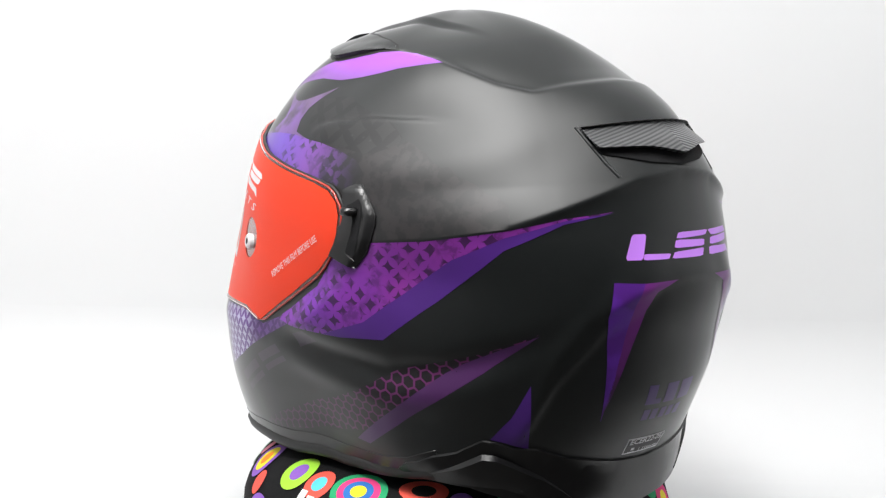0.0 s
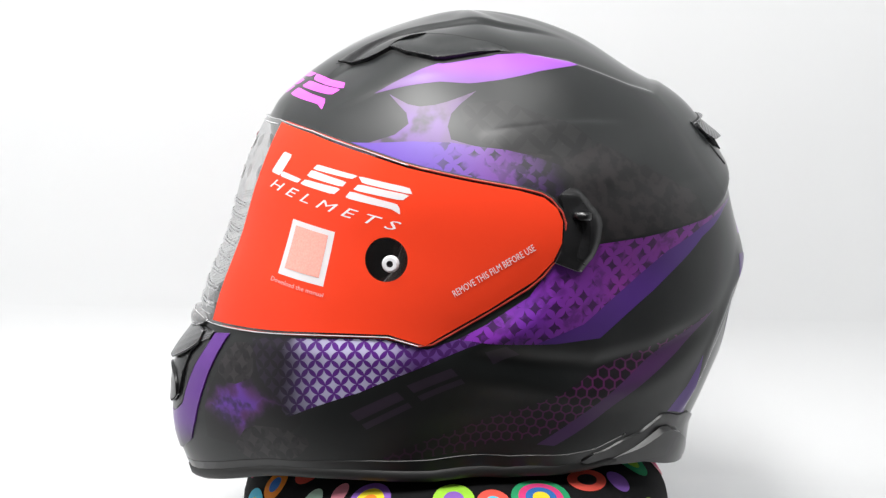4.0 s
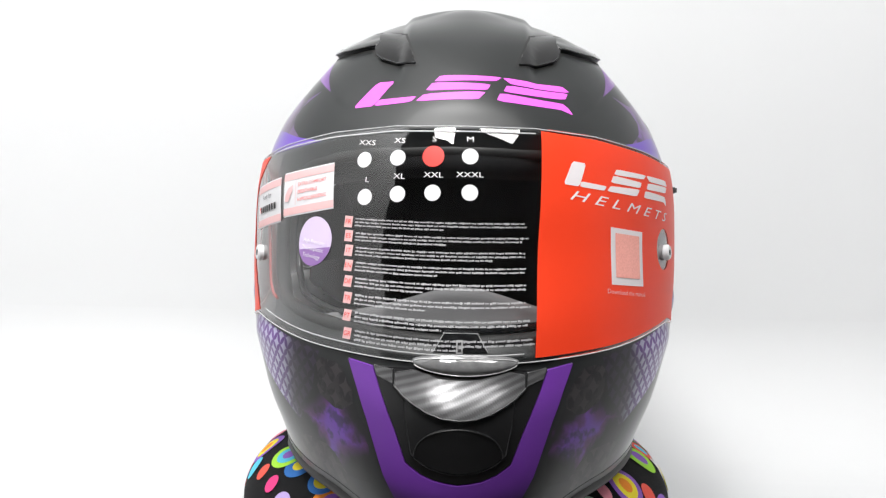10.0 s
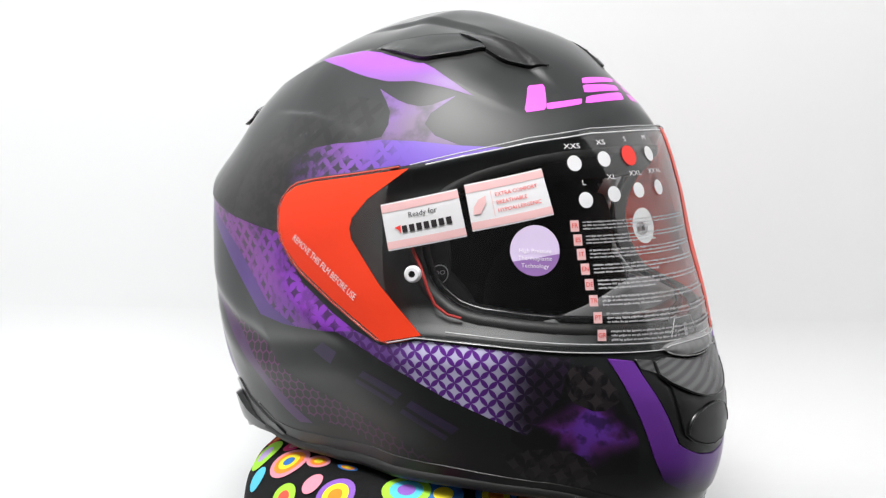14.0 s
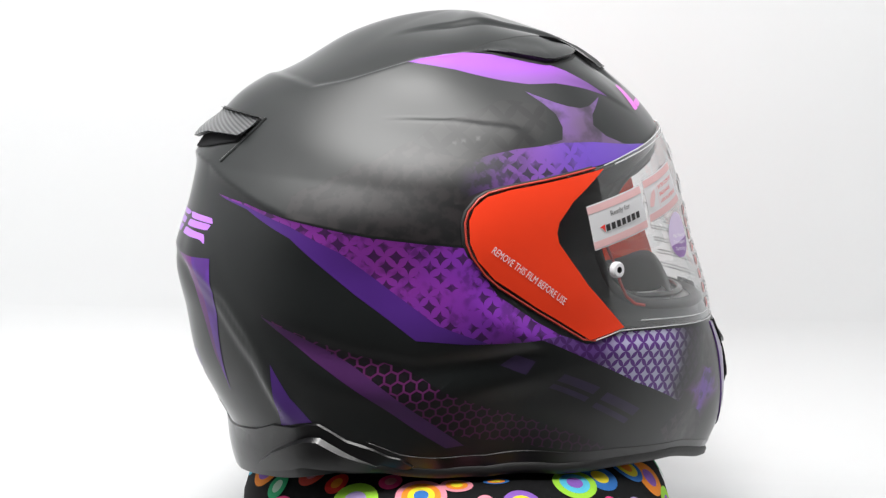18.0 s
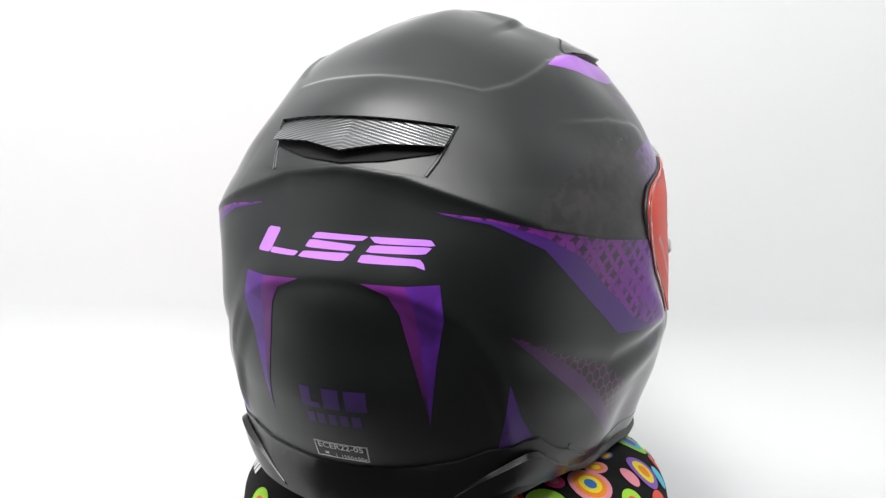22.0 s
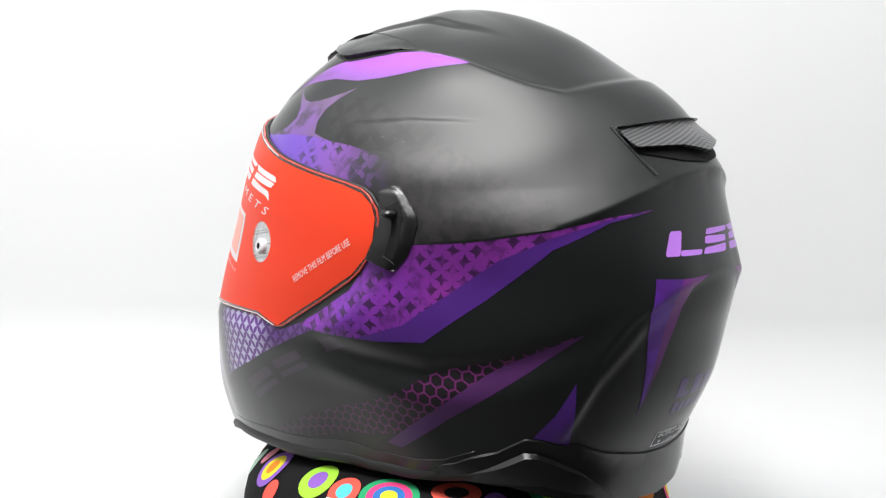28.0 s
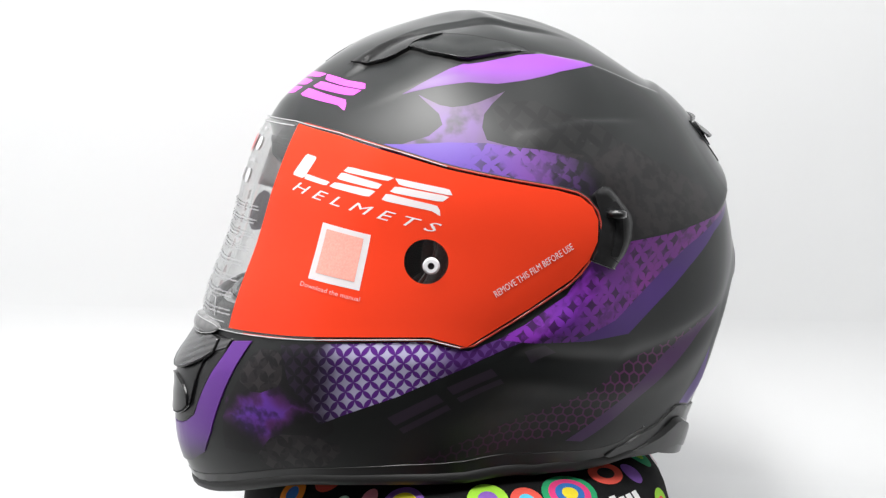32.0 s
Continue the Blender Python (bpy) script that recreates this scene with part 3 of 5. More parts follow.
# ---- photo box and room ----
BX, BXR, BY1, BZ = 0.58, 0.50, 0.294, 1.25
COVE = 0.11
slab("floor", -BX, BXR, -0.15, BY1 - COVE, -0.02, 0.0, M["card"], "white card floor of a photo light box", category="floor")
bm = bmesh.new()
for grow in (0.0, 0.012):
    bend = [(BY1 - COVE + (COVE + grow) * math.sin(q), COVE - (COVE + grow) * math.cos(q)) for q in np.linspace(0, math.pi / 2, 25)]
    rows = [[bm.verts.new((x, y, z)) for y, z in bend] for x in (-BX, BXR)]
    for k in range(24):
        bm.faces.new((rows[0][k], rows[1][k], rows[1][k + 1], rows[0][k + 1]))
bmesh.ops.recalc_face_normals(bm, faces=bm.faces)
tagged(part("backdrop", bm, M["card"]), "white card bent up from floor to back wall", "backdrop", "", "structure")
# out of view; added to keep reflections low on the shell dark
slab("table", -0.9, 0.9, -1.15, 0.42, -0.06, -0.022, M["table"], "unseen dark table added under the photo box", category="table")
slab("wall_back", -BX, BXR, BY1, BY1 + 0.02, COVE, BZ, M["card"], "white card back wall of a photo light box", category="wall")
slab("wall_left", -BX - 0.02, -BX, -0.62, BY1 + 0.02, -0.02, BZ, M["card"], "white card side wall of a photo light box", category="wall")
slab("wall_right", BXR, BXR + 0.02, -0.22, BY1 + 0.02, -0.02, BZ, M["card"], "white card side wall of a photo light box", category="wall")
bm = bmesh.new()
bmesh.ops.create_cube(bm, size=1.0)
for v in bm.verts:
    v.co = Vector((v.co.x * 3.6, v.co.y * 3.6 - 0.8, v.co.z * 1.86 + 0.87))
bmesh.ops.reverse_faces(bm, faces=bm.faces)
tagged(part("room_walls", bm, M["room"], None, "", smooth=False), "plain grey room round the photo box", "room", "", "structure")

# ---- helmet ----
helmet = tagged(new("helmet"), "matt black full-face motorcycle helmet with purple graphics and filmed visor", "helmet")
helmet.location = (0, 0, FLOOR)


def base_phi(th):
    a = np.abs((np.asarray(th, float) + 180) % 360 - 180)
    return np.interp(a, [0, 12, 32, 49, 60, 72, 95, 110, 121, 126, 136, 161, 180], [-41.5, -42.1, -43.9, -46.5, -48.2, -50.0, -51.5, -49.8, -47.2, -45.4, -43.4, -43.4, -45.0])


# eye port, as angles: a rounded opening
PORT = soften([(0, 26.0), (30, 25.0), (52, 20.0), (63, 11.0), (66, 2.0), (62, -9.0), (54, -14.5), (35, -15.0), (12, -15.2),
               (-12, -15.2), (-35, -15.0), (-54, -14.5), (-62, -9.0), (-66, 2.0), (-63, 11.0), (-52, 20.0), (-30, 25.0)], 2)


def inside(poly, x, y):
    hit = False
    for (a, b), (c, d) in zip(poly, poly[1:] + poly[:1]):
        if (b > y) != (d > y) and x < (c - a) * (y - b) / (d - b) + a:
            hit = not hit
    return hit


def shell_mesh(name, off, material, hole, parent, rows=270, cols=360, scale_base=0.0):
    bm = bmesh.new()
    ths = [-180 + 360.0 * i / cols for i in range(cols)]
    grid = []
    for i, th in enumerate(ths):
        b = float(base_phi(th)) + scale_base
        # closer rows low down, the crown shared
        phs = b + (89.2 - b) * np.linspace(0, 1, rows)
        pts = place([th] * rows, phs, off)
        grid.append([(bm.verts.new(Vector(p)), th, q) for p, q in zip(pts, phs)])
    for i in range(cols):
        g, h = grid[i], grid[(i + 1) % cols]
        for j in range(rows - 1):
            ct = (g[j][1] + (h[j][1] if h[j][1] > g[j][1] else h[j][1] + 360)) / 2
            cp = (g[j][2] + h[j + 1][2]) / 2
            if hole and abs(ct) < 75 and inside(hole, ct, cp):
                continue
            bm.faces.new((g[j][0], h[j][0], h[j + 1][0], g[j + 1][0]))
    bm.faces.new([grid[i][-1][0] for i in range(cols)])
    bmesh.ops.delete(bm, geom=[v for v in bm.verts if not v.link_faces], context="VERTS")
    bmesh.ops.recalc_face_normals(bm, faces=bm.faces)
    return part(name, bm, material, parent)


shell = shell_mesh("shell", 0.0, M["shell"], PORT, helmet)
tagged(shell, "matt black moulded outer shell")
liner = shell_mesh("liner", -0.024, M["lining"], [(a * 1.03, b * 1.05) for a, b in PORT], helmet, 90, 180, 1.0)
tagged(liner, "black padded inner lining")
PORT_N = len(PORT)
th = [p[0] for p in PORT]
ph = [p[1] for p in PORT]
outer, inner = place(th, ph, 0.0005), place(th, ph, -0.026)
bm = bmesh.new()
vo, vi = [bm.verts.new(Vector(p)) for p in outer], [bm.verts.new(Vector(p)) for p in inner]
for i in range(PORT_N):
    j = (i + 1) % PORT_N
    bm.faces.new((vo[i], vo[j], vi[j], vi[i]))
part("port_wall", bm, M["trim"], helmet, "black inner wall of the eye port")
tube("port_gasket", place(th, ph, -0.0030), 0.0042, M["rubber"], helmet, True, "black rubber seal round the eye port")
tube("port_inner_seam", place([a * 0.965 for a in th], [b * 0.95 for b in ph], -0.012), 0.0022, M["gloss_black"], helmet, True, "thin glossy seam inside the eye port")

# base: rubber edge and neck roll
ring = list(np.arange(-180, 180, 3.0))
tube("base_edge", place(ring, base_phi(ring), -0.002), 0.0045, M["rubber"], helmet, True, "black rubber edge round the neck opening")
tube("neck_roll", place(ring, base_phi(ring) - 0.6, -0.024), 0.0145, M["lining"], helmet, True, "black padded neck roll")
lower = [(a, float(base_phi(a))) for a in np.arange(-128, 128.1, 4)]
upper = [(a, float(base_phi(a)) + np.interp(abs(a), [0, 35, 57, 98, 121, 128], [2.4, 2.6, 3.5, 3.8, 4.4, 5.5])) for a in np.arange(128, -128.1, -4)]
patch("base_trim", lower + upper, M["trim"], helmet, 0.0005, "satin black lower trim strip", rim=True, step=4)
def skirt_off(a, b):
    """The skirt hangs almost plumb, while the shell above it tapers."""
    a = 180 - abs(abs(a) - 180)
    return 0.0014 + float(np.interp(a, [125, 140, 152, 170], [0, 0.35, 0.65, 1.0])) * max(0.0, -38.5 - b) * 0.0019


skirt = [(117.0, -46.2), (119.8, -43.9), (122.8, -43.0), (127, -40.8), (132.7, -38.7), (138.6, -35.0), (141, -34.8), (145.4, -35.2), (150.5, -34.9), (157, -36.4), (163.4, -37.1), (170, -37.9), (180, -38.5)]
skirt += [(360 - a, b) for a, b in skirt[-2::-1]]
skirt += [(a, float(base_phi(a)) - 0.5) for a in (237, 231, 224, 215, 205, 190, 180, 170, 155, 145, 136, 129, 123)]
patch("rear_skirt", skirt, M["skirt"], helmet, skirt_off, "black plastic skirt round the nape", rim=True, step=2)
for s in (1, -1):
    wing = [(121.0, -46.9), (126, -44.3), (132.9, -40.6), (138.5, -37.3), (141.3, -37.0), (145, -37.6), (152, -39.6), (157, -41.6), (161, -43.4), (152, -42.6), (143.4, -41.8), (134, -43.6)]
    patch("skirt_ridge", wing if s > 0 else mirrored(wing), M["skirt"], helmet, lambda a, b: skirt_off(a, b) + 0.0004 + 0.0042 * float(ease(b, -45.0, -37.4)) * float(ease(180 - abs(abs(a) - 180), 162, 146)), "raised winged ridge on the skirt", rim=True, low=0.002, step=2)


def both(name, poly, material, label="", **kw):
    for p in (poly, mirrored(poly)):
        patch(name, p, M[material], helmet, label=label, **{"step": 0.8, "off": 0.00012, **kw})


# ---- painted graphics, the same on both flanks ----
both("side_band", soften([(162, 9.6), (152, 8.6), (141, 6.4), (125, 4.0), (112, 2.9), (103, 2.2), (101, -2), (96, -9), (86, -15.5), (79, -19.0),
                          (88, -19.4), (103, -19.9), (115, -19.0), (128.5, -8.4), (141, 2.8), (152, 7.6)], 0), "band", "violet side band with torn dark stars")
both("band_lower_edge", [(162, 9.4), (152, 8.2), (141, 5.2), (131, 0.5), (121, -7.5), (110, -15.5), (98, -19.6), (103, -19.9), (115, -19.0), (128.5, -8.4), (141, 2.8), (152, 7.6)],
     "band_edge", "plain blue-violet edge of the side band", off=0.00018)
both("stripe", [(125.5, 48.9), (119, 52.0), (113, 54.6), (103, 55.2), (91, 55.1), (80, 54.0), (71, 51.6), (64, 48.4), (57.8, 44.7), (50, 40.0), (60, 42.6), (71, 45.0), (81.4, 45.5), (88, 46.5), (96, 47.4), (108, 48.6)],
     "stripe", "light purple leaf stripe")
both("mauve_star", [(83.5, 43.2), (78.6, 39.0), (75.8, 35.7), (75.0, 32.0), (76.2, 28.6), (84, 26.8), (70, 26.6), (52, 26.0), (60.5, 29.0), (63.9, 32.1), (62.6, 35.0), (55.5, 40.0), (62.5, 37.4), (66.2, 37.0), (70.5, 37.8), (74.3, 39.1)],
     "mauve", "pale mauve four-pointed star")
both("brow_band", [(42, 26.0), (55, 26.6), (66, 27.6), (76, 27.8), (90.5, 26.2), (98, 24.6), (104.7, 22.1), (108, 18.8), (104, 14.0), (99, 16.0), (87, 18.2), (65, 21.8), (50, 24.4)],
     "brow", "blue-violet band over the visor, breaking up backwards", off=0.00016)
both("grey_star_print", soften([(78, 38.5), (92, 41), (100, 37), (112, 33), (118, 27), (108, 23.5), (98, 25.5), (86, 27), (80, 32)], 1),
     "grey_stars", "faint dark grey star print", off=0.0001)
torn = [(101, 9), (99, 15), (93, 18.5), (86, 22), (84, 26.5)]
rnd = random.Random(11)
for k in range(29):
    a = 86 + 2.0 * k
    torn.append((a, float(np.interp(a, [86, 95, 113, 123, 132, 138, 142], [27.0, 29.5, 28.0, 24.0, 19.0, 15.0, 11.5])) + rnd.uniform(-1.3, 1.3)))
torn += [(142, 6.9), (134, 5.9), (125, 4.6), (112, 3.5), (103, 2.8)]
both("faded_print", torn, "dust", "faint warm grey print with a torn edge", off=0.00008)
both("chin_star_print", [(85, -19.2), (79, -18.9), (72, -21.0), (61.5, -18.6), (36, -18.4), (30, -18.8), (32, -26), (38, -33.5), (44, -32.0), (56, -29.4), (70, -24.8), (78, -21.9)],
     "stars", "pale lilac stars on purple by the chin")
both("chin_blotch_print", soften([(42, -33.0), (38, -28), (33, -27.0), (27, -25.5), (24, -22.5), (20, -26), (16.5, -28.0), (18.5, -32), (23, -36), (29, -35.0), (36, -36.5)], 1),
     "cluster", "blotchy purple cluster beside the chin", off=0.00007)
both("chin_star", [(41.5, -22.5), (41.0, -35.0), (34, -38.2), (24, -38.0), (16.0, -35.5), (16.4, -30.5), (19.4, -25.6), (22.4, -22.4), (30, -21.5)],
     "star_violet", "violet four-pointed star beside the chin", off=0.00009)
both("chin_lace", soften([(30.5, -19.6), (23.8, -19.8), (19.5, -24.5), (24, -27.5), (30.5, -26)], 1), "lace", "dark grey lace print beside the chin", off=0.00018)
both("low_lace", soften([(36, -35.5), (27, -34.5), (22, -38.0), (26, -41.5), (37, -42), (43, -38.5)], 1), "lace", "dark grey lace print low on the jaw", off=0.0001)
both("chain_print", [(148, -12.6), (137, -18.3), (127, -22.5), (118, -25.9), (108, -31.0), (97, -36.0), (80, -40.5), (60, -43.6), (58, -45.4), (80, -46.0), (97, -44.0), (111, -40.0), (122, -33.0), (133, -25.0), (141, -18.0)],
     "chain", "dim magenta chain-link print low on the flank", off=0.0001)
both("spear", [(148, -13.0), (138, -21.8), (128, -29.5), (118, -37.0), (108, -43.8), (103, -44.2), (112, -37.5), (123, -29.0), (134, -21.0), (142, -16.0)],
     "spear", "dull purple spear", off=0.00016)
both("flank_triangle", [(147.1, -22.4), (148.3, -35.2), (144, -34.6), (140.2, -34.6), (144.0, -29.4)], "band_edge", "small violet triangle by the skirt")
both("nape_tooth", [(160.8, -2.9), (166.5, -3.1), (165, -7.5), (164.2, -13), (162.5, -29.2), (161.3, -17.6), (160.0, -9.0)], "tooth", "long violet tooth on the nape", off=0.0003, step=0.6)
both("nape_tooth_inner", [(166.5, -3.1), (174.2, -2.9), (169.5, -4.8), (167.6, -8), (166.3, -13.4), (162.3, -28.6), (164.2, -13), (165, -7.5)], "tooth_inner", "dark magenta half of the tooth", off=0.0003, step=0.6)
ghost = [[(0, 0), (0.016, 0.0), (0.018, 0.009), (0.006, 0.009)], [(0.034, -0.004), (0.060, -0.004), (0.061, -0.0005), (0.035, -0.0005)], [(0.036, 0.002), (0.062, 0.002), (0.064, 0.0075), (0.038, 0.0075)],
         [(0.066, -0.005), (0.094, -0.005), (0.095, -0.0015), (0.067, -0.0015)], [(0.068, 0.001), (0.096, 0.001), (0.098, 0.0065), (0.070, 0.0065)]]
mark("flank_emblem", [[(-x, y) for x, y in s][::-1] for s in ghost], (1, 2, 2), 94.5, -22.6, M["ghost"], helmet, shell_r, 0.0001, 20, "dim maker's blocks on the jaw")
mark("flank_emblem", ghost, (1, 2, 2), -94.5, -25.6, M["jaw_print"], helmet, shell_r, 0.0001, -19, "dim purple maker's blocks on the jaw")

half = [(22.2, -18.6), (19.6, -22.2), (17.0, -26.2), (15.0, -29.7), (13.3, -32.8), (11.0, -35.6), (6.0, -37.0), (0, -37.4)]
inner = [(16.7, -19.0), (15.0, -21.4), (13.0, -23.9), (11.2, -26.4), (10.0, -28.4), (9.0, -30.1), (6.5, -31.0), (4.0, -31.5), (0, -31.8)]
chin_v = half + mirrored(half[:-1]) + [(-a, b) for a, b in inner] + inner[-2::-1]
patch("chin_band", chin_v, M["chin_purple"], helmet, 0.0012, "satin purple chevron round the chin vent", step=1.5, rim=True, low=0.0)

# ---- emblems and writing on the shell ----
mark("brow_emblem", emblem(0.130, 0.155, 1.2), (2, 3, 3), 0.2, 41.4, M["pink"], helmet, shell_r, 0.0002, 0.0, "bright pink maker's blocks on the brow")
mark("nape_emblem", emblem(0.107, 0.135), (2, 3, 3), 180.8, 2.8, M["lilac"], helmet, shell_r, 0.0002, -1.2, "lilac maker's blocks on the nape")
word = [[(-0.0215, 0.0), (-0.0095, 0.0), (-0.0095, 0.0035), (-0.0145, 0.0035), (-0.0145, 0.0125), (-0.0215, 0.0125)], box_xy(0.0100, 0.0125, -0.0020, 0.00625),
        box_xy(0.0125, 0.0125, 0.0125, 0.00625)]
word += [box_xy(w, 0.0072, x, -0.0072) for w, x in ((0.0052, -0.0172), (0.0052, -0.0105), (0.0050, -0.0030), (0.0050, 0.0040), (0.0056, 0.0115))]
mark("model_print", word, (1,) * 8, 179.3, -26.2, M["dim_print"], helmet, shell_r, 0.0002, 0.0, "dim purple model mark on the nape")
plate = [box_xy(0.0335, 0.0116)]
bars("approval_label_edge", plate, 178.0, -35.5, M["white"], helmet, shell_r, 0.0002, -1.0, "white rim of the approval label")
bars("approval_label", [box_xy(0.0317, 0.0098)], 178.0, -35.5, M["black_print"], helmet, shell_r, 0.0003, -1.0, "small black approval label on the nape")
lettering("approval_writing", "ECER22-05", 0.0040, 178.0, -34.6, M["white"], helmet, shell_r, 0.00045, -1.0, wide=1.12, bold=0.00012)
lettering("weight_writing", "1550±50g", 0.0026, 180.7, -36.7, M["white"], helmet, shell_r, 0.00045, -1.0, wide=1.1, bold=0.00007)
bars("approval_mark", [box_xy(0.0026, 0.0018, -0.0095, 0.0002), box_xy(0.0060, 0.0010, -0.0100, -0.0022), box_xy(0.0004, 0.0032, -0.0035, -0.0012)], 178.0, -36.3, M["white"], helmet, shell_r, 0.00045, -1.0, "unreadable small print on the approval label")

# ---- chin vent ----
def whole(side):
    """Closes a half outline, given from the top round to the middle below, across the middle."""
    return side + [(-a, b) for a, b in side[-2::-1]]


def dip(a):
    """Upper edge of the vent, hanging under the visor's tab."""
    return -18.45 - 0.65 * max(0.0, 1 - (a / 9.0) ** 2)


top_edge = [(a, dip(a)) for a in (-9, -6, -3, 0, 3, 6, 9)]
chin_vent = patch("chin_vent", whole([(16.4, -18.9), (14.8, -21.4), (12.8, -23.9), (11.0, -26.4), (9.8, -28.4), (8.8, -29.9), (6.4, -30.8), (4.0, -31.2), (0, -31.5)]) + top_edge,
                  M["trim"], helmet, 0.0012, "black plastic chin vent with a ribbed grey flap", step=1.2, rim=True)
panel = whole([(12.2, -18.9), (11.9, -20.9), (9.7, -22.1), (8.9, -25.2), (8.0, -28.4), (5.8, -29.4), (3.2, -29.9), (0, -30.1)])
patch("vent_body", panel + top_edge, M["trim"], chin_vent, lambda a, b: 0.0026 + 0.0012 * float(ease(b, -29.0, -24.5)) * max(0.0, 1 - (a / 10.0) ** 2), "black vent body", step=1.0, rim=True, low=0.0)
tube("vent_gap", place([p[0] for p in panel], [p[1] for p in panel], 0.0027), 0.00055, M["lining"], chin_vent, False, "dark gap round the vent body", sides=6)
flap = whole([(11.9, -19.0), (11.7, -20.6), (9.8, -21.5), (8.0, -22.0), (5.5, -22.6), (2.8, -23.0), (0, -23.1)])


def flap_height(a, b):
    return 0.0034 + 0.0046 * max(0.0, 1 - (a / 12.4) ** 2) * float(ease(b, -18.6, -22.6))


patch("vent_flap", flap + top_edge, M["carbon"], chin_vent, flap_height, "grey carbon-look flap", step=0.8, rim=True, low=0.002)
smile = whole([(11.8, -20.7), (9.8, -21.6), (8.0, -22.1), (5.5, -22.7), (2.8, -23.1), (0, -23.2)])
tube("flap_edge", place([p[0] for p in smile], [p[1] for p in smile], [flap_height(*p) - 0.0004 for p in smile]), 0.0007, M["skirt"], chin_vent, False, "rounded dark lower edge of the flap", sides=6)
arch = [(7.3 * math.cos(q), -28.5 + 4.1 * math.sin(q)) for q in np.linspace(0.0, math.pi, 17)]
scoop = arch + [(-5.6, -29.2), (-3.0, -29.7), (0, -29.9), (3.0, -29.7), (5.6, -29.2)]


def scoop_height(a, b):
    return 0.0040 + 0.0012 * float(ease(b, -26.5, -24.6)) - 0.0006 * float(ease(b, -27.0, -29.0))


patch("vent_scoop", scoop, M["skirt"], chin_vent, scoop_height, "smooth hollow of the lower scoop", step=0.8, rim=True, low=0.002)
tube("scoop_edge", place([p[0] for p in arch], [p[1] for p in arch], [scoop_height(*p) + 0.0001 for p in arch]), 0.00045, M["trim"], chin_vent, False, "fine rim of the scoop", sides=6)
edge = [(8.0, -28.5), (5.8, -29.5), (3.2, -30.0), (0, -30.2), (-3.2, -30.0), (-5.8, -29.5), (-8.0, -28.5)]
tube("vent_lower_edge", place([p[0] for p in edge], [p[1] for p in edge], 0.0027), 0.0004, M["gloss_black"], chin_vent, False, "polished lower edge of the vent", sides=6)
for s in (1, -1):
    tip = [(s * 12.5, -18.9), (s * 16.4, -18.6), (s * 15.5, -19.9), (s * 12.2, -20.6)]
    patch("vent_corner", tip if s < 0 else tip[::-1], M["carbon"], chin_vent, 0.0022, "grey corner of the vent", step=1.0, rim=True, low=0.001)

# ---- crown vents ----
VENT = [(103, 56.1), (96, 55.5), (84, 53.7), (71, 50.9), (67.5, 50.6), (62, 51.4), (55, 52.4), (46.3, 54.7), (42, 53.2), (37, 50.9), (28, 49.8), (18.0, 49.3), (22.5, 54.4), (29.3, 59.6), (36, 63.4), (45, 65.5),
        (59, 64.6), (75, 63.6), (91, 61.4), (99, 59.2)]
HOOD = [(100, 56.9), (95, 56.4), (84, 54.7), (71, 51.9), (67.4, 51.6), (62, 52.3), (55, 53.4), (47.0, 55.6), (44.6, 55.9), (45.5, 57.8), (51, 60.4), (57, 63.6), (75, 62.9), (91, 60.8), (98, 58.8)]
FACET = [(44.2, 55.3), (40.2, 53.0), (36.6, 51.7), (28, 50.6), (19.8, 50.1), (23.5, 54.2), (30, 59.1), (36.6, 62.8), (45, 64.8), (56.6, 63.9), (50.6, 60.6), (45.1, 57.9)]


def vent_height(a, b):
    """A hood that stands up along its lower edge and runs into the crown above."""
    a = abs(a)
    low = np.interp(a, [18, 28, 37, 42, 47, 55, 67.5, 84, 100], [50.0, 50.4, 51.5, 53.6, 55.6, 53.4, 51.6, 54.7, 56.9])
    return 0.0004 + 0.0026 * float(ease(8.0 - (b - low), 0.0, 8.0)) * float(ease(101 - a, 0, 22))


def facet_height(a, b):
    """Falls from the ridge of the hood to the inner front edge."""
    a = abs(a)
    ridge = np.interp(b, [50, 53, 58, 63, 65], [34, 35.5, 45.3, 57, 60])
    return 0.0005 + 0.0023 * float(ease(ridge - a, 24.0, 0.0)) * float(ease(b, 65.5, 60.0))


for s in (1, -1):
    flip = (lambda p: p) if s > 0 else mirrored
    v1 = patch("crown_vent", flip(VENT), M["rubber"], helmet, 0.00025, "black crown vent with a sliding cover", step=1.5)
    patch("vent_hood", flip(HOOD), M["shell"], v1, vent_height, "satin black sliding hood", step=1.5, rim=True, low=-0.0005)
    patch("vent_facet", flip(FACET), M["trim"], v1, facet_height, "smooth dark front facet of the hood", step=1.5, rim=True, low=-0.0005)
    line = HOOD[1:10]
    tube("hood_edge", place([s * p[0] for p in line], [p[1] for p in line], [vent_height(*p) - 0.0001 for p in line]), 0.00055, M["gloss_black"], v1, False, "polished lower edge of the hood", sides=6)
    line = FACET[1:5]
    tube("facet_edge", place([s * p[0] for p in line], [p[1] for p in line], [facet_height(*p) - 0.0001 for p in line]), 0.00055, M["gloss_black"], v1, False, "polished lower edge of the facet", sides=6)

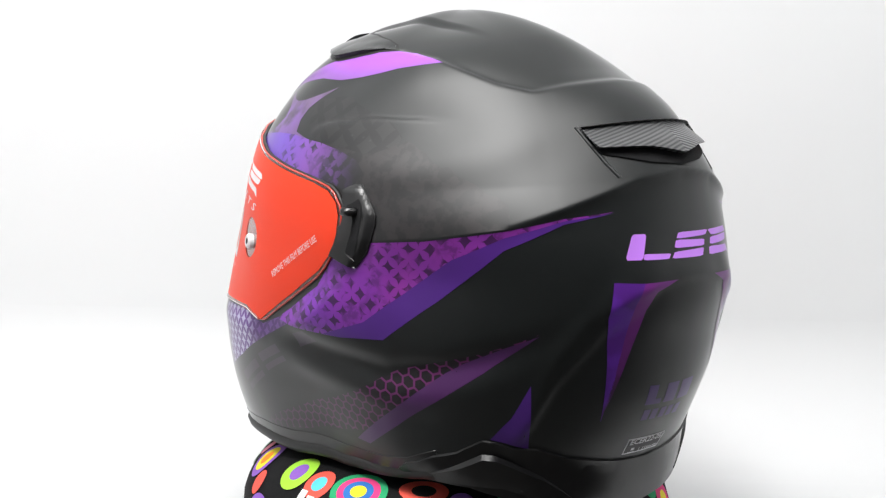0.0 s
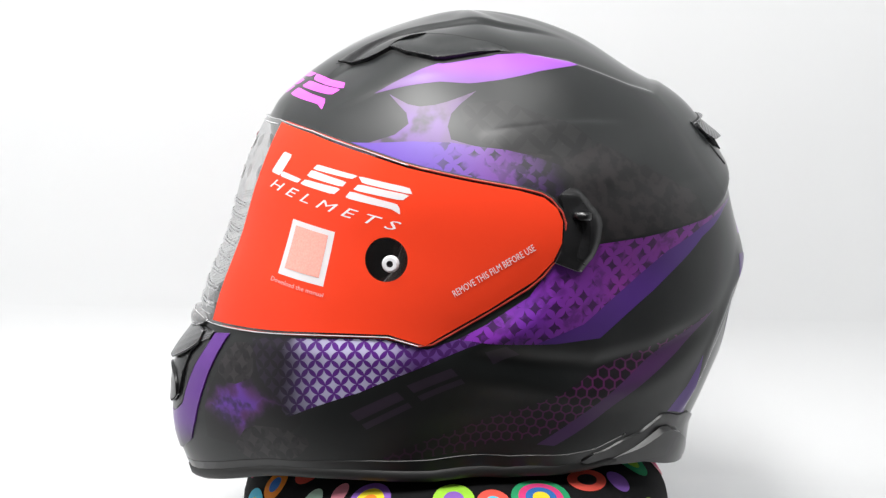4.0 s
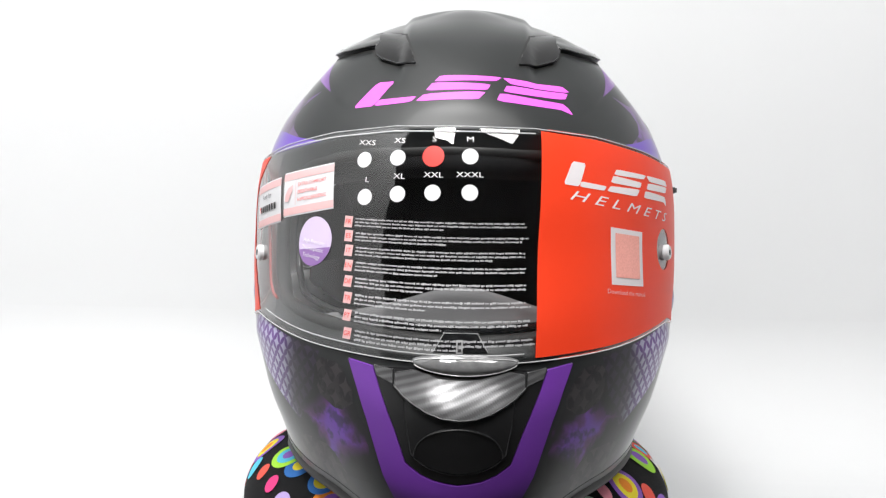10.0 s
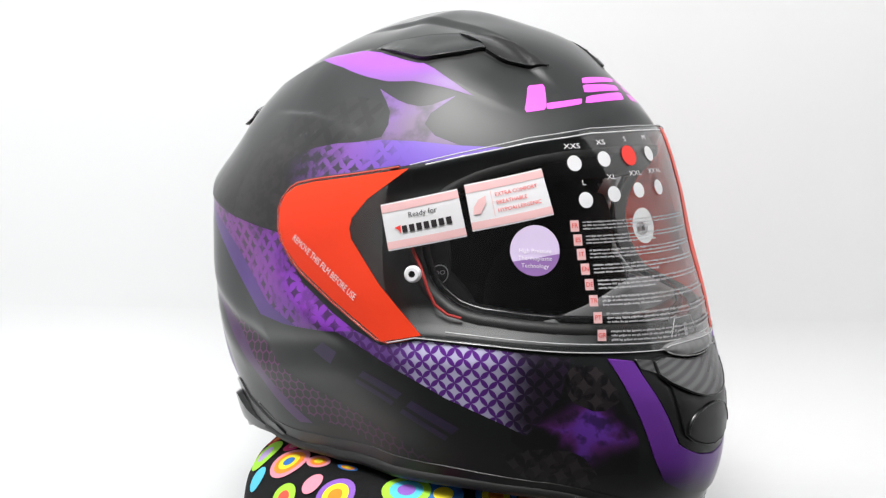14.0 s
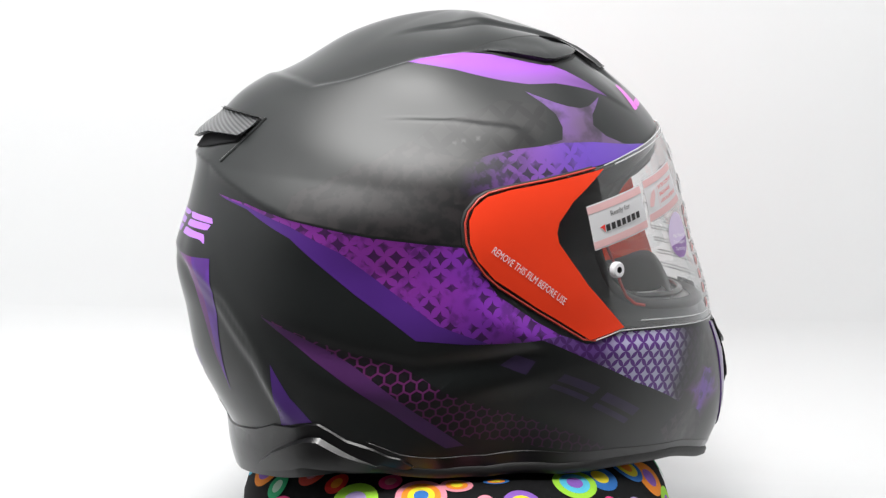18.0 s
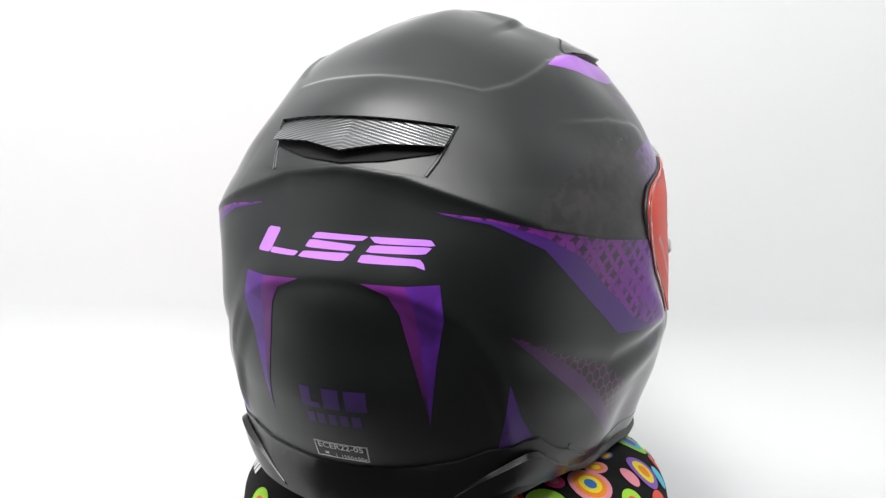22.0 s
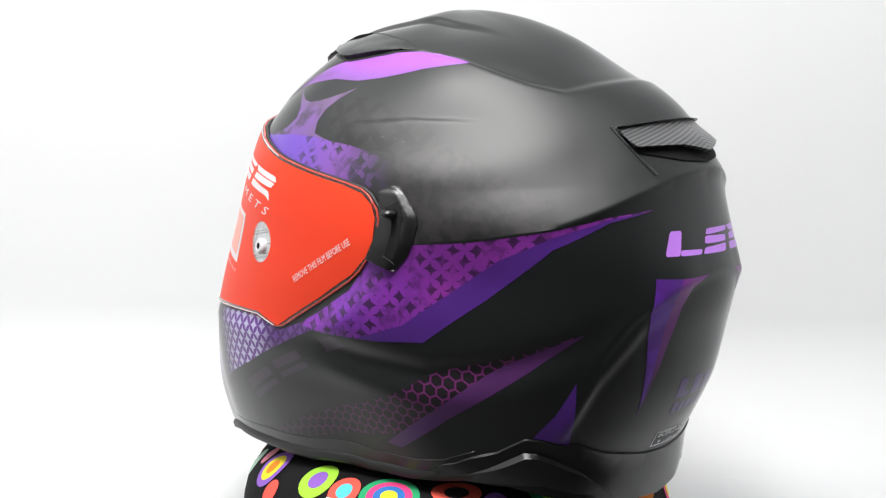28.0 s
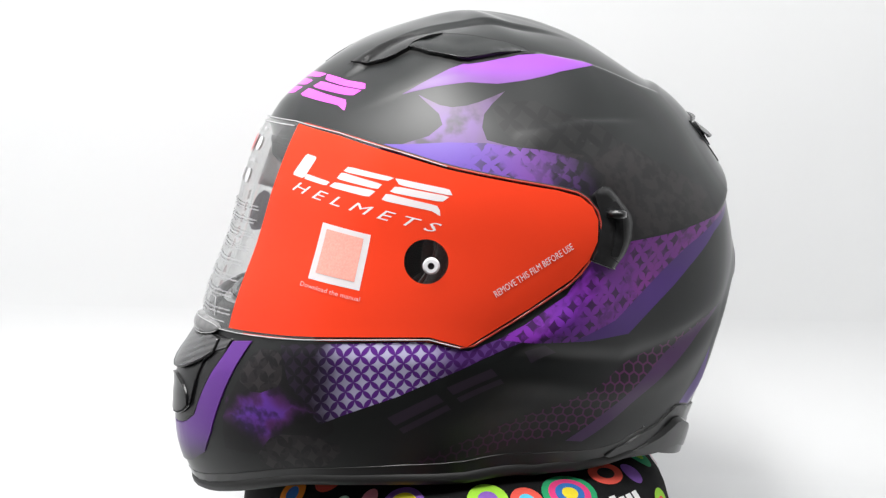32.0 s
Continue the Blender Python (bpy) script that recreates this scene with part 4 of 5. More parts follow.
# ---- rear vent ----
rear_hollow = [(158.6, 27.2), (180, 27.4), (201.4, 27.2), (195.9, 15.6), (180, 17.3), (164.1, 15.6)]
patch("rear_hollow", rear_hollow, M["shell"], helmet, 0.0002, "black bed of the rear vent", step=1.5)
for s in (1, -1):
    rail = [(180 - s * (180 - a), b) for a, b in ((158.6, 27.0), (160.4, 22.8), (162.2, 18.8), (164.0, 15.8))]
    tube("vent_rail", place([p[0] for p in rail], [p[1] for p in rail], -0.0004), 0.0014, M["shell"], helmet, False, "raised side rail of the rear vent", flat=0.9)
# black patch paints the shadow band below the hood
hood_shadow = [(160.0, 22.4), (172, 21.8), (180, 20.2), (188, 21.8), (200.0, 22.4), (197.5, 20.4), (188, 18.2), (180, 17.4), (172, 18.2), (162.5, 20.4)]
patch("vent_shadow", hood_shadow, M["lining"], helmet, 0.0012, "black patch painted as the shadow under the rear vent", step=1.5)
hood = [(158.8, 26.5), (168, 26.6), (180, 26.6), (192, 26.6), (201.2, 26.5), (199.2, 21.6), (188, 21.0), (180, 19.3), (172, 21.0), (160.8, 21.6)]
rear_vent = patch("rear_vent", hood, M["louvre"], helmet, lambda a, b: 0.0006 + 0.0056 * float(ease(26.8 - b, 0, 7.0)), "ribbed grey rear exhaust vent", step=1.5, rim=True, low=0.0030)
seam = [(158.2, 26.9), (168, 27.0), (180, 27.1), (192, 27.0), (201.8, 26.9), (201.2, 26.4), (192, 26.5), (180, 26.5), (168, 26.5), (158.8, 26.4)]
patch("vent_seam", seam, M["rubber"], rear_vent, 0.0010, "black seam over the vent", step=1.5, rim=True)

# ---- visor ----
visor = patch("visor", VISOR, M["clear"], helmet, 0.0, "clear curved visor with films and labels still on it", form=visor_r, step=2.0)
visor.visible_shadow = False
vt, vp = [p[0] for p in VISOR], [p[1] for p in VISOR]
def stretch(lo, hi):
    """The run of the visor's outline whose angle from the front lies between lo and hi, in order."""
    k = [i for i, a in enumerate(vt) if lo <= a <= hi]
    cut = next((j for j in range(1, len(k)) if k[j] != k[j - 1] + 1), 0)
    return k[cut:] + k[:cut]


for lo, hi in ((17.0, 180.0), (-180.0, -64.0)):
    k = stretch(lo, hi)
    tube("visor_edge", place([vt[i] for i in k], [vp[i] for i in k], -0.0004, visor_r), 0.0007, M["red_edge"], visor, False, "polished edge of the visor, the film's red glow painted on")
    tube("visor_seal", place([vt[i] * 1.006 for i in k], [vp[i] * 1.012 for i in k], -0.0020, visor_r), 0.0011, M["rubber"], helmet, False, "black seal behind the visor's edge")
# black bead stands for the shadow gap between visor and chin
low_run = [(a, np.interp(abs(a), [0, 45, 63, 71.8], [-17.6, -17.8, -18.2, -20.6])) for a in np.arange(-66, 20.1, 4)]
tube("visor_shadow_gap", place([a for a, b in low_run], [b for a, b in low_run], -0.0010, visor_r), 0.0010, M["gloss_black"], visor, False, "black bead painted as the shadow gap under the clear part")
# pale tubes paint the highlight lines along the visor's edges and tab
top_arc = [(a, np.interp(abs(a), [0, 18, 36, 55, 66], [28.6, 28.4, 26.5, 22.9, 20.4])) for a in np.arange(-62, 18.1, 4)]
tube("visor_top_highlight", place([a for a, b in top_arc], [b for a, b in top_arc], 0.0004, visor_r), 0.00045, M["lip"], visor, False, "moulded lip along the top, painted pale as a highlight", flat=0.6)
low_arc = [(a, -16.2) for a in np.arange(-56, 14.1, 4)]
tube("visor_low_highlight", place([a for a, b in low_arc], [b for a, b in low_arc], 0.0002, visor_r), 0.00045, M["lip"], visor, False, "moulded lip along the bottom, painted pale as a highlight", flat=0.6)
low_line = [(a, np.interp(abs(a), [0, 45, 63, 71.8], [-17.4, -17.6, -18.0, -20.4])) for a in np.arange(-70, 70.1, 3.5)]
tube("visor_bottom_glint", place([a for a, b in low_line], [b for a, b in low_line], 0.0006, visor_r), 0.00035, M["lip"], visor, False, "fine painted highlight on the lower edge", sides=6)
up_line = [(a, np.interp(abs(a), [0, 18, 36, 55, 66], [29.8, 29.6, 27.6, 23.8, 21.1])) for a in np.arange(-66, 66.1, 3)]
tube("visor_top_glint", place([a for a, b in up_line], [b for a, b in up_line], 0.0006, visor_r), 0.00035, M["lip"], visor, False, "fine painted highlight on the upper edge", sides=6)
for sg, nm in ((1, "upper"), (-1, "lower")):
    arc = on_form(1.0, -17.3, [(0.028 * math.cos(q), sg * 0.0044 * math.sin(q)) for q in np.linspace(0.25, 2.9, 18)], 0, visor_r)
    tube("tab_glint", place([p[0] for p in arc], [p[1] for p in arc], [0.0010 + 0.0034 * max(0.0, 1 - ((p[0] - 1.0) / 11.0) ** 2) for p in arc], visor_r), 0.0003, M["lip"], visor, False, "bright " + nm + " edge of the opening tab, painted as a highlight", sides=6)
tab = on_form(1.0, -17.3, oval(0.029, 0.0046, 28), 0.0, visor_r)
patch("visor_tab", tab, M["tab"], visor, lambda a, b: 0.0006 + 0.0052 * math.sqrt(max(0.0, 1 - ((a - 1.0) / 9.8) ** 2 - ((b + 17.3) / 1.55) ** 2)), "clear polished opening tab", form=visor_r, step=0.5, rim=True, low=0.0)

FILM_L = [(19.6, 29.1), (36, 27.0), (55, 23.1), (66, 20.5), (80, 18.1), (93, 15.8), (99, 14.0), (102, 11.5), (103.2, 8.5), (102.9, 3.5), (101, -0.6), (97, -5.0), (86.5, -11.9), (78.5, -16.3), (71.6, -19.9),
          (63, -17.5), (45, -17.1), (24, -16.9), (14.2, -16.9), (16.4, 4.0)]
lens = on_form(61.8, -0.9, oval(0.0122, 0.0122, 32), 0, visor_r)
film = patch("film_left", FILM_L, M["film"], visor, 0.0004, "orange-red protective film with white print", form=visor_r, step=2.0, holes=[lens])
FILM_R = [(-66.2, 20.4), (-80, 18.1), (-93, 15.8), (-99, 14.0), (-102, 11.5), (-103.2, 8.5), (-102.9, 3.5), (-101, -0.6), (-97, -5.0), (-86.5, -11.9), (-78.5, -16.3), (-71.6, -19.9), (-61.6, -17.4),
          (-67, -12.5), (-72.3, -7.5), (-77, -1.6), (-80.6, 3.0), (-81.2, 5.5), (-80.6, 8.0), (-76.6, 12.8)]
film_r = patch("film_right", FILM_R, M["film"], visor, 0.0004, "orange-red protective film strip", form=visor_r, step=2.0)
mark("film_emblem", emblem(0.101, 0.135), (2, 3, 3), 45.8, 16.3, M["white"], film, visor_r, 0.0006, -9.0, "white maker's blocks")
lettering("film_writing", "HELMETS", 0.0056, 44.2, 10.6, M["white"], film, visor_r, 0.0006, -11.0, 0.4, 2.05, "white slanted lettering", gap=1.6)
bars("code_square", [box_xy(0.031, 0.0315)], 41.5, -0.6, M["white"], film, visor_r, 0.0006, -9.5, "white blank square")
bars("code_tint", [box_xy(0.0235, 0.0245)], 41.5, -0.4, M["code_tint"], film, visor_r, 0.0008, -9.5, "pale pink field")
lettering("film_note", "Download the manual", 0.0026, 40.0, -8.3, M["blush"], film, visor_r, 0.0009, -11.5, 0, 1.16)
lettering("film_warning", "REMOVE THIS FILM BEFORE USE", 0.0039, 87.2, -2.9, M["white"], film, visor_r, 0.0009, 31.0, 0, 0.66)
lettering("film_warning", "REMOVE THIS FILM BEFORE USE", 0.0041, -88.3, -4.5, M["white"], film_r, visor_r, 0.0009, -35.0, 0, 0.66)


def disc(name, th, ph, form, radius, thick, material, parent, label, off=0.0, n=24):
    """A turned button on the form, chamfered, with a dark bore."""
    p = place(th, ph, off, form)[0]
    a, b = place(th + 1, ph, off, form)[0], place(th, ph + 1, off, form)[0]
    x = Vector(a - p).normalized()
    z = x.cross(Vector(b - p)).normalized()
    y = z.cross(x)
    bm = bmesh.new()
    rows = []
    for r, h in ((radius, 0.0), (radius, thick * 0.7), (radius * 0.8, thick), (radius * 0.4, thick), (radius * 0.34, thick * 0.6)):
        rows.append([bm.verts.new(Vector(p) + x * r * math.cos(2 * math.pi * k / n) + y * r * math.sin(2 * math.pi * k / n) + z * h) for k in range(n)])
    for i, (r, s) in enumerate(zip(rows, rows[1:])):
        for k in range(n):
            bm.faces.new((r[k], r[(k + 1) % n], s[(k + 1) % n], s[k])).material_index = int(i == 3)
    bm.faces.new(rows[-1]).material_index = 1
    bmesh.ops.recalc_face_normals(bm, faces=bm.faces)
    return part(name, bm, [material, M["black_print"]], parent, label, smooth=False)


for s, pin in ((1, (63.0, -1.9)), (-1, (-63.9, -4.2))):
    disc("pin_button", *pin, visor_r, 0.0047, 0.0034, M["white"], visor, "white plastic pin in the visor", 0.0)

# side cover of the visor hinge and its lever, on the helmet's left; the right one lies under the visor
cover = [(103.2, 14.4), (105.0, 15.6), (106.6, 16.2), (108.4, 16.2), (109.7, 14.4), (111.6, 11.8), (113.2, 9.2), (113.4, 7.2), (112.6, 3.6), (111.4, 0.4), (109.6, -1.7), (108.4, -3.2), (106.8, -2.9), (101.2, -0.8),
         (102.6, 2.0), (103.6, 6.4), (103.9, 11.0)]


def cover_height(a, b):
    """A plate with a bevelled outer edge, highest beside the slot."""
    outer = float(np.interp(b, [-3.2, 0.4, 3.6, 7.2, 9.2, 14.4, 16.2], [108.4, 111.4, 112.6, 113.4, 113.2, 109.7, 108.4]))
    return 0.0010 + 0.0022 * float(ease(outer - a, 0.0, 2.2)) * float(ease(16.4 - b, 0.0, 2.0))


hinge = patch("hinge_cover", cover, M["hinge"], helmet, cover_height, "black hinge cover with a lever slot", step=0.8, rim=True)
slot = soften([(105.3, 11.0), (106.6, 11.4), (108.6, 12.6), (109.7, 10.9), (109.8, 7.3), (109.3, 2.3), (108.3, -0.4), (106.0, 0.1), (107.4, 4.7), (107.6, 7.9), (106.4, 9.6)], 1, 0.12)
patch("lever_slot", slot, M["lining"], hinge, lambda a, b: cover_height(a, b) + 0.0003, "deep black lever slot", step=0.8)
foot = [(108.2, -3.1), (106.8, -2.8), (104.0, -1.8), (101.4, -0.8)]
# pale bead paints the highlight on the cover's lower edge
tube("cover_glint", place([p[0] for p in foot], [p[1] for p in foot], 0.0014), 0.0005, M["lip"], hinge, False, "painted highlight on the lower edge of the cover", sides=6)
inlet = [(106.0, 0.0), (107.2, -0.7), (108.4, -1.5)]
tube("slot_foot", place([p[0] for p in inlet], [p[1] for p in inlet], 0.0030), 0.0004, M["trim"], hinge, False, "lower edge of the slot", sides=6)
bm = bmesh.new()
bmesh.ops.create_cube(bm, size=1.0)
bmesh.ops.bevel(bm, geom=bm.edges[:], offset=0.12, segments=2, affect="EDGES")
p = Vector(place(107.2, 9.6, 0.0055)[0])
out = Vector((p.x, p.y, 0)).normalized()
turn = out.to_track_quat("Z", "Y").to_matrix().to_4x4()
for v in bm.verts:
    v.co = p + (turn.to_3x3() @ Vector((v.co.x * 0.0075, v.co.y * 0.0042, v.co.z * 0.013)))
part("sun_visor_lever", bm, M["trim"], hinge, "small black lever")

# ---- labels on the clear part of the visor ----
SIZES = [("XXS", -24.9, 21.4), ("XS", -16.1, 22.1), ("S", -7.4, 22.6), ("M", 1.3, 22.7), ("L", -23.2, 12.9), ("XL", -15.1, 13.9), ("XXL", -7.0, 14.4), ("XXXL", 1.3, 14.6)]
for name, a, b in SIZES:
    r = 0.0060 if name == "S" else 0.0045
    bars("size_dot", [oval(r, r, 24)], a, b, M["red_print"] if name == "S" else M["white"], visor, visor_r, 0.0007, 0, "red size dot" if name == "S" else "white size dot")
    lettering("size_writing", name, 0.0030, a, b + 3.9, M["white"], visor, visor_r, 0.0010, wide=1.35)
rnd = random.Random(4)
for i, code in enumerate(("FR", "ES", "IT", "EN", "DE", "TR", "PT", "GR")):
    a, b = -26.7 + 0.51 * i, 7.2 - 3.11 * i
    bars("language_square", [box_xy(0.0052, 0.0062)], a, b, M["blush"], visor, visor_r, 0.0004, 0, "pale pink language square")
    lettering("language_writing", code, 0.0026, a, b, M["red_print"], visor, visor_r, 0.0007)
    rows = []
    for k in range(3):
        end = 0.096 - (0.0 if k < 2 else rnd.uniform(0.015, 0.060)) - rnd.uniform(0, 0.005)
        x = 0.0
        while x < end:
            stop = min(x + rnd.choice((0.002, 0.003, 0.0042, 0.0055, 0.0075)) * rnd.uniform(0.8, 1.2), end)
            while x < stop:
                w = min(rnd.uniform(0.0004, 0.0013), stop - x)
                lo, hi = -0.00036 - rnd.choice((0, 0, 0, 0.00028)), 0.00034 + rnd.choice((0, 0, 0.00028))
                rows.append([(q, y + 0.0021 - 0.0021 * k) for q, y in ((x, lo), (x + w, lo), (x + w, hi), (x, hi))])
                x += w + 0.00012
            x += 0.0005
    # each run of bars is laid in short pieces, so that it follows the curve
    bm = bmesh.new()
    for s in rows:
        per = 1.0 / ((0.1435 + 0.0009 * max(0.0, -b)) * math.cos(radians(b)) * radians(1))
        vs = [bm.verts.new((a + 1.9 + q * per, b + y / (0.150 * radians(1)) * 0.92, 0)) for q, y in s]
        bm.faces.new(vs)
    cut_grid(bm, 2.5)
    finish(bm, 0.0010, visor_r, False, 0)
    part("language_small_print", bm, M["soft_white"], visor, "unreadable white small print", smooth=False)


def sticker(name, th, ph, w, h, turn, label):
    s = bars(name, [box_xy(w, h)], th, ph, M["white"], visor, visor_r, 0.0004, turn, label)
    for sg in (1, -1):
        bars("label_edge", [box_xy(w, h * 0.16, 0, sg * h * 0.39)], th, ph, M["blush"], s, visor_r, 0.0006, turn, "pale pink edge band")
    return s


s1 = sticker("comfort_label", -42.0, 13.3, 0.045, 0.0262, 11.5, "white label with pink edges and red print")
for k, line in enumerate(("EXTRA COMFORT", "BREATHABLE", "HYPOALLERGENIC")):
    q = on_form(-42.0, 13.3, [(-0.0070, 0.0044 - 0.0044 * k)], 11.5, visor_r)[0]
    lettering("comfort_writing", line, 0.0021, q[0], q[1], M["red_print"], s1, visor_r, 0.0009, 11.5, 0, 1.0, align="LEFT")
bars("comfort_rule", [box_xy(0.0004, 0.014, -0.009, 0)], -42.0, 13.3, M["blush"], s1, visor_r, 0.0009, 11.5)
leaf = [[(-0.0205, -0.004), (-0.0165, -0.0045), (-0.0125, 0.001), (-0.012, 0.005), (-0.0165, 0.0035), (-0.0195, 0.0)]]
bars("comfort_mark", leaf, -42.0, 13.3, M["blush"], s1, visor_r, 0.0009, 11.5, "small pink leaf mark")
s2 = sticker("pin_label", -62.2, 8.3, 0.045, 0.0262, 13.0, "white label with pink edges and dark print")
q = on_form(-62.2, 8.3, [(0.001, 0.0045)], 13.0, visor_r)[0]
lettering("pin_writing", "Ready for", 0.0030, q[0], q[1], M["black_print"], s2, visor_r, 0.0009, 13.0)
marks = [box_xy(0.0030, 0.0038, -0.0105 + 0.0042 * k, -0.0025) for k in range(7)]
mark("pin_emblem", marks, (1,) * 7, -62.2, 8.3, M["black_print"], s2, visor_r, 0.0009, 13.0, "dark maker's blocks")
bars("pin_spark", [[(-0.0165, -0.001), (-0.0125, 0.0), (-0.0130, -0.0048), (-0.0145, -0.002)]], -62.2, 8.3, M["red_print"], s2, visor_r, 0.0009, 13.0, "small red spark")
s3 = bars("round_label", [oval(0.0138, 0.0138, 40)], -36.3, 2.1, M["dot_lilac"], visor, visor_r, 0.0004, 0, "round lilac and plum label")
half = [p for p in oval(0.0138, 0.0138, 40) if p[1] < 0.2 * p[0] - 0.003]
half = sorted(half, key=lambda p: math.atan2(p[1] + 0.006, p[0]))
bars("label_half", [half], -36.3, 2.1, M["plum"], s3, visor_r, 0.0006, 0, "plum lower part")
for k, line in enumerate(("High Pressure", "Thermoplastic", "Technology")):
    q = on_form(-36.3, 2.1, [(0.0, -0.0005 - 0.0040 * k)], -2.0, visor_r)[0]
    lettering("label_writing", line, 0.0023, q[0], q[1], M["white"], s3, visor_r, 0.0009, -2.0)
lock = [(-5.2, -16.0), (-4.6, -15.2), (-3.2, -12.9), (3.2, -12.9), (4.6, -15.2), (5.2, -16.0)]
patch("visor_lock", lock, M["gloss_black"], visor, -0.0022, "small dark visor lock", form=visor_r, step=1.0, rim=True, low=-0.006)
# pale bead paints the glint round the lock
tube("lock_glint", place([p[0] for p in lock], [p[1] for p in lock], -0.0020, visor_r), 0.00028, M["lip"], visor, False, "thin painted glint round the visor lock", sides=6)
bars("lock_pin", [box_xy(0.0036, 0.0074)], -0.2, -14.9, M["lip"], visor, visor_r, -0.0010, 0, "small bright lock pin")
bars("lock_pin_slot", [box_xy(0.0018, 0.0016, 0.0, 0.0018), box_xy(0.0018, 0.0016, 0.0, -0.0018), box_xy(0.0003, 0.0018, -0.0007, 0.0)], -0.2, -14.9, M["black_print"], visor, visor_r, -0.0007, 0, "dark slots of the lock pin")

# ---- inside of the helmet ----
for s in (1, -1):
    bm = bmesh.new()
    bmesh.ops.create_icosphere(bm, subdivisions=4, radius=1.0)
    for v in bm.verts:
        v.co = Vector((0.020 + v.co.x * 0.062, SIDE + s * 0.083 + v.co.y * 0.024, -0.062 + v.co.z * 0.058))
    part("cheek_pad", bm, M["lining"], helmet, "black cloth cheek pad")
for s in (1, -1):
    bm = bmesh.new()
    bmesh.ops.create_icosphere(bm, subdivisions=4, radius=1.0)
    for v in bm.verts:
        v.co = Vector((0.026 + v.co.x * 0.030, SIDE + s * 0.088 + v.co.y * 0.020, -0.010 + v.co.z * 0.044))
    part("temple_pad", bm, M["lining"], helmet, "black cloth temple pad")


def disc(name, at, yaw, shapes, material, label, lift=0.0):
    """Flat shapes (metres, right and up) on an upright plane that faces the given way."""
    bm = bmesh.new()
    c, q = math.cos(radians(yaw)), math.sin(radians(yaw))
    for shape in shapes:
        bm.faces.new([bm.verts.new((at[0] + lift * c - x * q, at[1] + lift * q + x * c, at[2] + y)) for x, y in shape])
    return part(name, bm, material, helmet, label, smooth=False)


def ring(r0, r1, count=28, cx=0.0, cy=0.0, tall=1.0):
    """A flat ring as short pieces."""
    q = [2 * math.pi * k / count for k in range(count + 1)]
    return [[(cx + r * math.cos(b), cy + r * tall * math.sin(b)) for r, b in ((r0, q[k]), (r1, q[k]), (r1, q[k + 1]), (r0, q[k + 1]))] for k in range(count)]


BADGE = (0.0560, -0.0924, -0.0134)
disc("badge_field", BADGE, -20.0, [oval(0.0062, 0.0057, 28)], M["lining"], "round black cloth badge on the temple pad")
disc("badge_ring", BADGE, -20.0, ring(0.0054, 0.0061, tall=0.92), M["soft_white"], "grey stitched ring of the badge", 0.0003)
disc("badge_goggles", BADGE, -20.0, ring(0.0013, 0.0018, 16, -0.0020, 0.0010, 0.7) + ring(0.0013, 0.0018, 16, 0.0020, 0.0010, 0.7), M["soft_white"], "grey goggles stitched on the badge", 0.0003)

# soft breath guard standing up behind the lower edge of the visor
bm = bmesh.new()
sheets = []
for inner_side in (0.0, 0.0022):
    sheet = []
    for y in np.linspace(-0.083, 0.083, 57):
        top = float(np.interp(abs(y), [0, 0.010, 0.020, 0.032, 0.046, 0.0615, 0.078, 0.083], [-0.0168, -0.0177, -0.0205, -0.0246, -0.0290, -0.0326, -0.0362, -0.0405]))
        edge = 0.131 - 2.6 * y * y - inner_side
        sheet.append([bm.verts.new((edge + 0.011 * k ** 1.5, SIDE + y, top + (-0.066 - top) * k)) for k in np.linspace(0, 1, 9)])
    sheets.append(sheet)
for sheet in sheets:
    for i in range(56):
        for k in range(8):
            bm.faces.new((sheet[i][k], sheet[i + 1][k], sheet[i + 1][k + 1], sheet[i][k + 1]))
for i in range(56):
    bm.faces.new((sheets[0][i][0], sheets[0][i + 1][0], sheets[1][i + 1][0], sheets[1][i][0]))
bmesh.ops.recalc_face_normals(bm, faces=bm.faces)
part("breath_guard", bm, M["guard"], helmet, "soft grey breath guard behind the visor")
arc = [(0.128 * math.cos(radians(a)), SIDE + 0.085 * math.sin(radians(a)), -0.060) for a in np.arange(-58, 58.1, 4)]
tube("chin_curtain", arc, 0.014, M["pad"], helmet, False, "dark grey padding behind the chin bar", flat=1.2)
arc = [(0.112 * math.cos(radians(a)), SIDE + 0.092 * math.sin(radians(a)), 0.052 - 0.010 * (a / 60) ** 2) for a in np.arange(-64, 64.1, 4)]
tube("brow_pad", arc, 0.011, M["lining"], helmet, False, "black brow padding")
for s in (1, -1):
    arc = [(0.060 + 0.035 * math.cos(radians(a)), SIDE + s * 0.090, -0.030 + 0.045 * math.sin(radians(a))) for a in np.arange(-150, -30, 10)]
    tube("cheek_piping", arc, 0.0012, M["red_piping"], helmet, False, "thin red piping on the cheek pad")

cord = [(-65.5, 4.0), (-64.6, 0.8), (-62.7, -2.6), (-60.6, -8.1), (-58.8, -11.3), (-55.8, -13.2), (-52.5, -13.7)]
tube("port_red_line", place([p[0] for p in cord], [p[1] for p in cord], -0.0040, visor_r), 0.0009, M["red_piping"], helmet, False, "thin red line beside the visor pin", sides=6)
strap = [(-0.070, 0.004, -0.118), (-0.078, 0.004, -0.134), (-0.086, 0.003, -0.146)]
tube("chin_strap", strap, 0.006, M["lining"], helmet, False, "end of the black chin strap", flat=0.3)
bm = bmesh.new()
bmesh.ops.create_cube(bm, size=1.0)
bmesh.ops.bevel(bm, geom=bm.edges[:], offset=0.14, segments=2, affect="EDGES")
for v in bm.verts:
    v.co = Vector((-0.088 + v.co.x * 0.004, 0.002 + v.co.y * 0.019, -0.149 + v.co.z * 0.0055))
